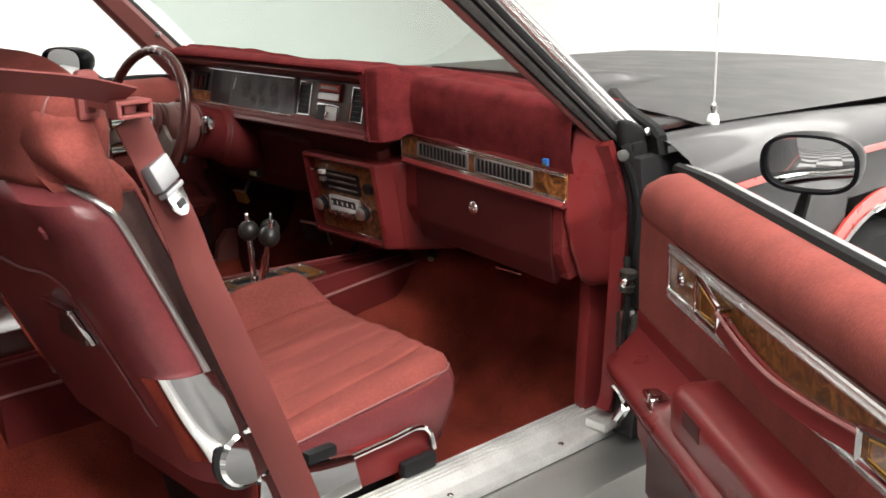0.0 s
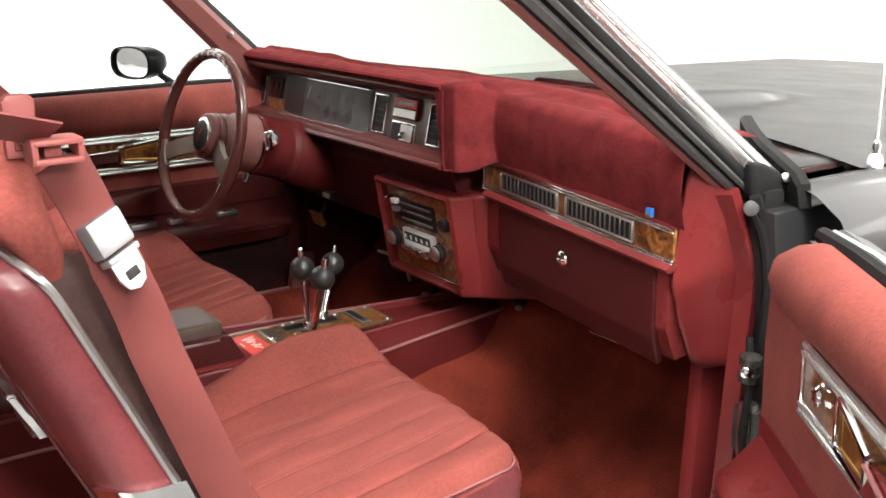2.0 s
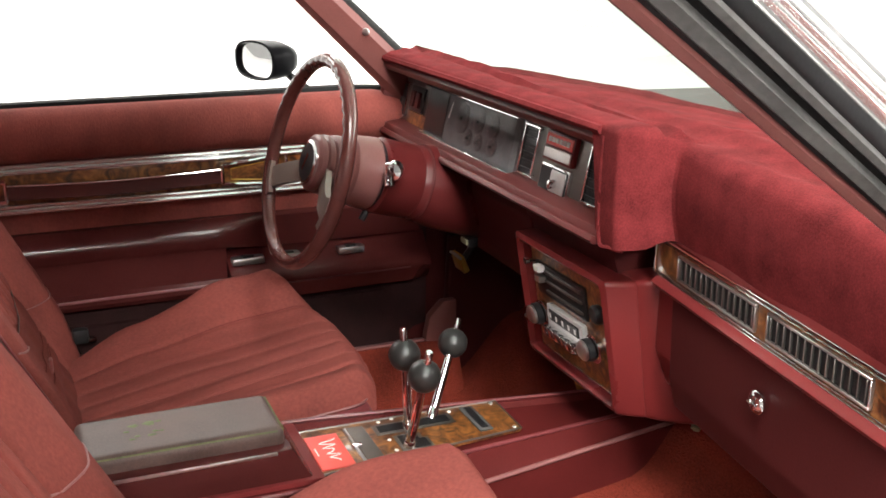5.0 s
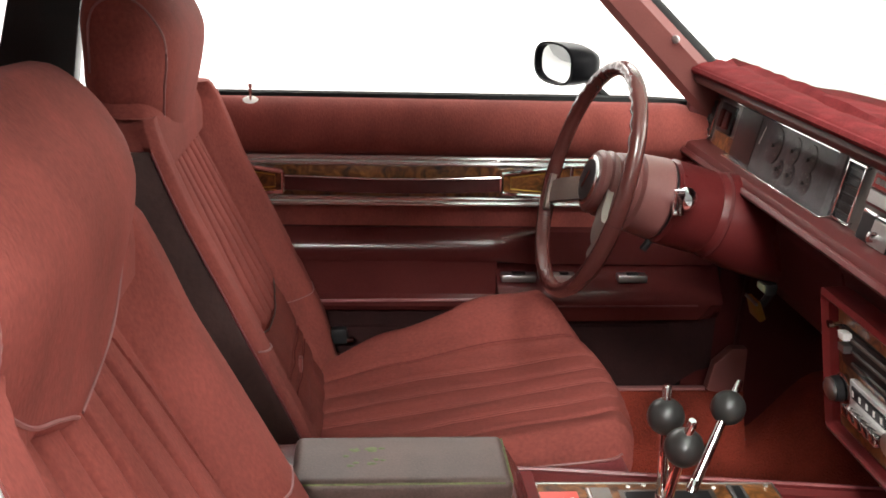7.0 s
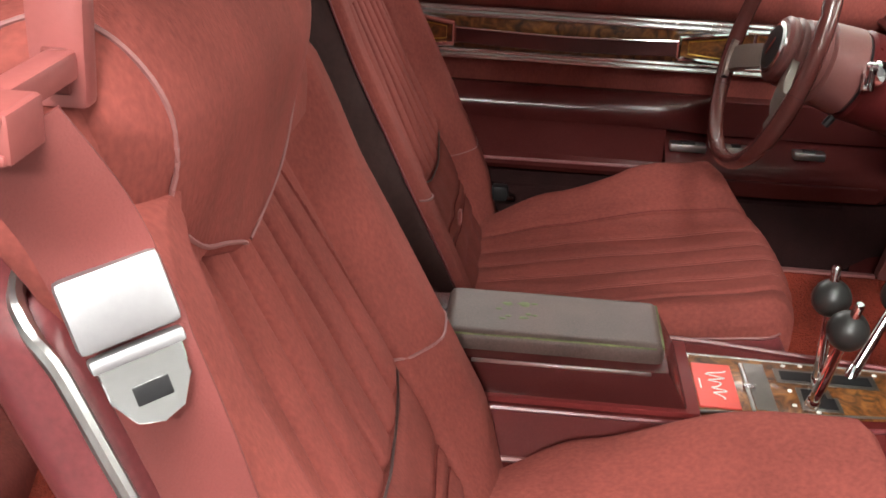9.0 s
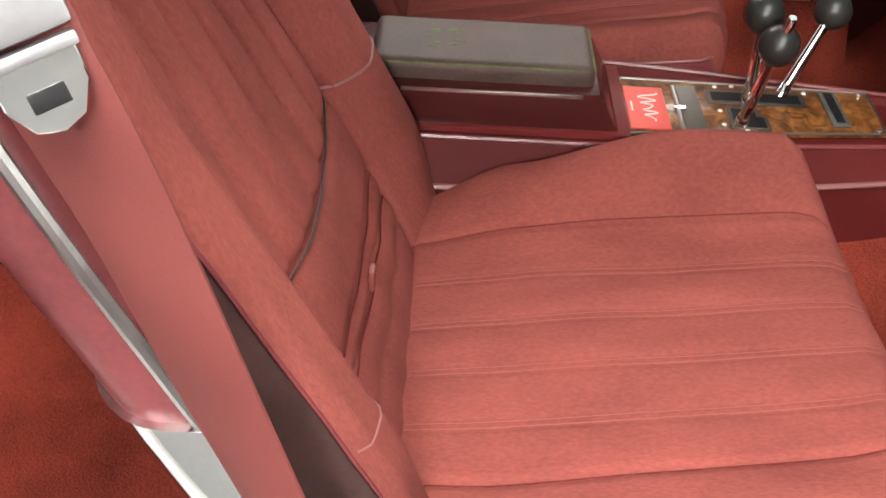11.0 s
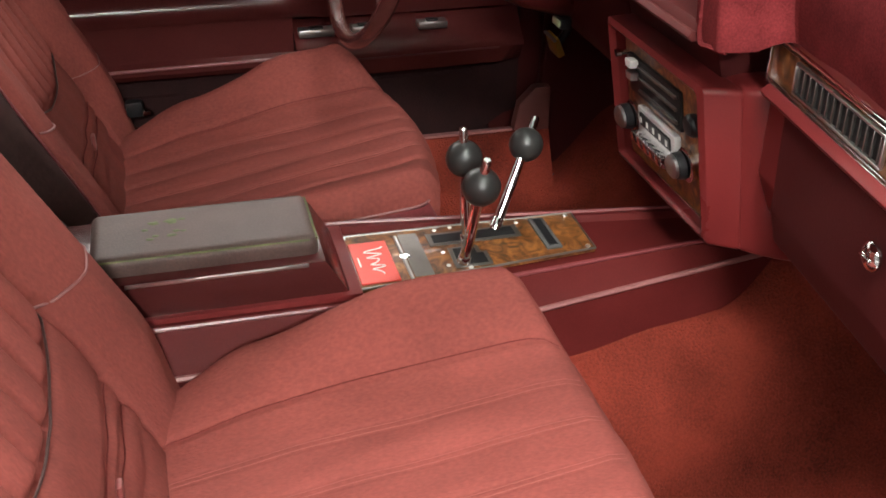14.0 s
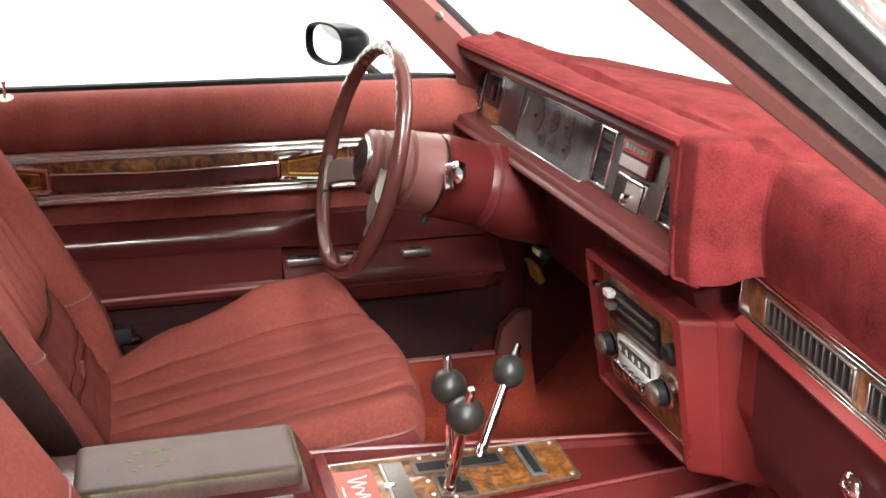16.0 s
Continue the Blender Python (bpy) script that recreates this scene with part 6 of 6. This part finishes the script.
    strap = smooth_path([P(0.35, 0.022, 0.822), P(0.44, 0.022 + 0.008 * sag, 0.822 - 0.007 * sag), P(0.535, 0.022 + 0.012 * sag, 0.822 - 0.011 * sag), P(0.63, 0.022 + 0.008 * sag, 0.822 - 0.007 * sag), P(0.72, 0.022, 0.822)], 6)
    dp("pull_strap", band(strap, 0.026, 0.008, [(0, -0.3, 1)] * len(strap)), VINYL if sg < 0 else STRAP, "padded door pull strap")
    dp("strap_welt", tube([p + Vector((0, 0.006, 0.013)) for p in strap], 0.003 if sg < 0 else 0.0016, sides=6), PIPING if sg < 0 else BARS)
    # armrest: a sloping shelf with a higher pad behind it
    end = 1.0 if sg < 0 else 0.352

    def ledge(u):
        f = steps(u, [(-0.05, 0.058), (0.0, 0.072), (0.2, 0.078), (0.5, 0.08)])
        drop = 0.012 * steps(u, [(-0.05, 1.0), (0.02, 0.0)])
        return [(-0.01, 0.676), (0.006, 0.674), (f - 0.016, 0.645 - drop), (f - 0.003, 0.637 - drop), (f, 0.628 - drop), (f - 0.004, 0.612), (f - 0.022, 0.585), (-0.01, 0.57)]
    # the driver armrest takes the vinyl with shade in its colour
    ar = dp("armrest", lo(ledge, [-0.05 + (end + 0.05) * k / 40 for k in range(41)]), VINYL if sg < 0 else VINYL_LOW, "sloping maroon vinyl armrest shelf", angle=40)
    p0 = 0.245 if sg < 0 else -0.04

    def pad(u):
        if sg > 0:
            # long low pad whose ridge runs on forwards over the switch shelf
            e = steps(u, [(0.27, 0.0), (0.36, 1.0)])
            f = lerp(0.014, 0.05, e)
            low = lerp(0.676, 0.69, e)
            return [(-0.01, 0.742), (lerp(0.006, 0.022, e), 0.741), (f - 0.014 * e, lerp(0.735, 0.733, e)), (f - 0.003 * e, lerp(0.725, 0.722, e)), (f, lerp(0.712, 0.706, e)), (f - 0.008 * e, low), (-0.01, low - 0.008)]
        e = steps(u, [(p0, 0.0), (p0 + 0.018, 0.72), (p0 + 0.06, 1.0)])
        f = 0.03 + 0.036 * e
        top = 0.662 + 0.056 * e
        low = 0.64
        return [(-0.01, top + 0.002), (f * 0.55, top + 0.001), (f - 0.01, top - 0.005), (f - 0.002, top - 0.014 * e), (f, top - 0.03 * e), (f - 0.002, low), (-0.01, low - 0.012)]
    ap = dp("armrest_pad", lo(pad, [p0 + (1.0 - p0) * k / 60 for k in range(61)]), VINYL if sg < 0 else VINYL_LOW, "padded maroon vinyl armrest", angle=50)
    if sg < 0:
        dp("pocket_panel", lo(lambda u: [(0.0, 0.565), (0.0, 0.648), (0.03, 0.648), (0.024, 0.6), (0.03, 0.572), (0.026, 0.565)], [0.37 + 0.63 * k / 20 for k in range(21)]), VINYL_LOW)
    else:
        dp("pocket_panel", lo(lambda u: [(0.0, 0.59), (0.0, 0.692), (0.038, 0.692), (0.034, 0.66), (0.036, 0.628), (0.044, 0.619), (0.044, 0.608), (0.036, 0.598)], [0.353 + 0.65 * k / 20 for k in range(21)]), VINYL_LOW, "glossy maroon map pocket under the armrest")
        dp("pocket_lip", tube([P(0.36, 0.044, 0.62), P(0.7, 0.044, 0.617), P(1.0, 0.044, 0.612)], 0.0028, sides=6), VINYL_BACK)
    dp("armrest_groove", tube([P(0.0, 0.0795 - 0.006, 0.62), P(0.12, 0.077, 0.62), P(0.25, 0.0795, 0.62), P(min(end, 0.42), 0.08, 0.62)], 0.0016, sides=6), PLASTIC_DK, "", ar)
    for u0, u1 in ((0.345, 0.285), (0.255, 0.215), (0.14, 0.088)) if sg > 0 else ():
        sw = dp("window_switch", bx(u0, u1, 0.03, 0.054, 0.655, 0.668, 0.003), STEEL, "chrome switch plate on the armrest", ar)
        dp("switch_key", bx(lerp(u0, u1, 0.3), lerp(u0, u1, 0.7), 0.036, 0.05, 0.6665, 0.671, 0.002), BLACK, "", sw)
    if sg < 0:
        hn = dp("door_handle", bx(0.19, 0.226, 0.038, 0.07, 0.634, 0.662, 0.005), CHROME, "chrome inside door handle", ar)
        dp("handle_lever", bx(0.195, 0.221, 0.05, 0.074, 0.655, 0.668, 0.003), CHROME, "", hn)
        # flat patch, its dark colour standing in for the shade inside the cup
        dp("pull_cup", lo(lambda u: [(0.03, 0.674), (0.03, 0.704), (0.0664, 0.7), (0.0664, 0.676)], [0.345, 0.36, 0.385, 0.405]), PLASTIC_DK, "flat finger cup patch with painted shade", ap)
    dp("lock_pin", lathe([(0.0025, 0.0), (0.0025, 0.022), (0.004, 0.025), (0.004, 0.03)], P(0.775, -0.012, 0.952), (0, 0, 1), 10), CHROME, "lock pin in a pale grommet")
    dp("lock_grommet", lathe([(0.015, 0.0), (0.014, 0.005), (0.006, 0.006)], P(0.775, -0.012, 0.949), (0, 0.5, 1), 16), WHITE_MARK)
    # outer skin and glass channel
    dp("belt_rubber", tube([P(-0.03, -0.05, 0.95), P(0.1, -0.05, 0.957), P(0.5, -0.05, 0.956), P(1.05, -0.05, 0.955)], 0.011, sides=8), RUBBER, "black window channel rubber")
    dp("belt_chrome", tube([P(-0.03, -0.064, 0.95), P(0.1, -0.066, 0.958), P(0.5, -0.066, 0.957), P(1.05, -0.066, 0.955)], 0.0075, sides=8), CHROME, "thin chrome belt moulding")
    dp("outer_skin", lo(lambda u: [(-0.066, 0.36), (-0.066, 0.945), (-0.085, 0.95), (-0.118, 0.935), (-0.15, 0.86), (-0.155, 0.6), (-0.12, 0.33)], us), PAINT, "glossy black outer door skin")
    dp("front_edge", lo(lambda u: [(-0.05, 0.40), (-0.05, 0.93), (-0.12, 0.93), (-0.14, 0.6), (-0.11, 0.37)], [-0.08, -0.055]), PAINT, "black door edge")
    dp("edge_seal", tube(smooth_path([P(-0.07, -0.045, 0.90), P(-0.072, -0.04, 0.7), P(-0.066, -0.04, 0.5), P(0.0, -0.04, 0.40)], 5), 0.009), RUBBER)
    dp("skin_stripe", band([P(-0.05, -0.1565, 0.835), P(0.5, -0.1565, 0.835), P(1.05, -0.1565, 0.835)], 0.014, 0.003, (0, 0, 1)), STRIPE)
    return d


pass_m = Matrix(((-0.8202, -0.5721, 0, 0.8806), (0.5721, -0.8202, 0, -0.0196), (0, 0, 1, 0), (0, 0, 0, 1)))
door(-1, pass_m, -0.04, "open car door with red cloth panel, wood inlay and chrome bars")
drv_m = Matrix(((0, 1, 0, -0.692), (-1, 0, 0, 0.011), (0, 0, 1, 0), (0, 0, 0, 1)))
door(1, drv_m, 0.0, "closed car door with red cloth panel, wood inlay and chrome bars")


def wing_mirror(centre, facing, wide, high, foot, label):
    """An oval mirror in a black housing on a stalk."""
    mr = thing("wing_mirror", label, "mirror", group="door mirrors")
    c, f = Vector(centre), Vector(facing).normalized()
    sx = f.cross(Vector((0, 0, 1))).normalized()
    u = sx.cross(f)

    def ring(scale, back, e=0.74):
        out = []
        for k in range(40):
            a = 2 * math.pi * k / 40
            ca, sa = math.cos(a), math.sin(a)
            out.append(c - f * back + sx * scale * wide * math.copysign(abs(ca) ** e, ca) + u * scale * high * math.copysign(abs(sa) ** e, sa))
        return out
    part("housing", loft([ring(0.91, 0.006), ring(0.94, -0.009), ring(1.04, -0.008), ring(1.06, 0.012), ring(0.98, 0.04), ring(0.7, 0.065), ring(0.2, 0.075)]), GLOSS_BLACK, mr, "black mirror housing", 60)
    part("glass", loft([ring(0.92, 0.001)] + [ring(g, -0.001 - 0.0022 * (1 - g * g)) for g in (0.92, 0.75, 0.55, 0.35, 0.15, 0.02)]), MIRROR, mr, "convex mirror glass", 60)
    ft = Vector(foot)
    part("stalk", tube([ft, ft.lerp(c - f * 0.03, 0.55), c - f * 0.03], [0.014, 0.01, 0.01], sides=10, flat=0.7), RUBBER, mr, "black mirror stalk")


def at_door(u, n, z):
    return pass_m @ Vector((-u, n, z))


wing_mirror((1.155, -0.035, 0.964), (0.215, -0.97, -0.03), 0.066, 0.04, at_door(0.2, -0.15, 0.88), "oval black wing mirror on the open door")
wing_mirror((-0.905, -0.212, 1.001), (0.35, -0.936, 0.0), 0.07, 0.038, (-0.86, -0.12, 0.94), "oval black wing mirror outside the driver door")
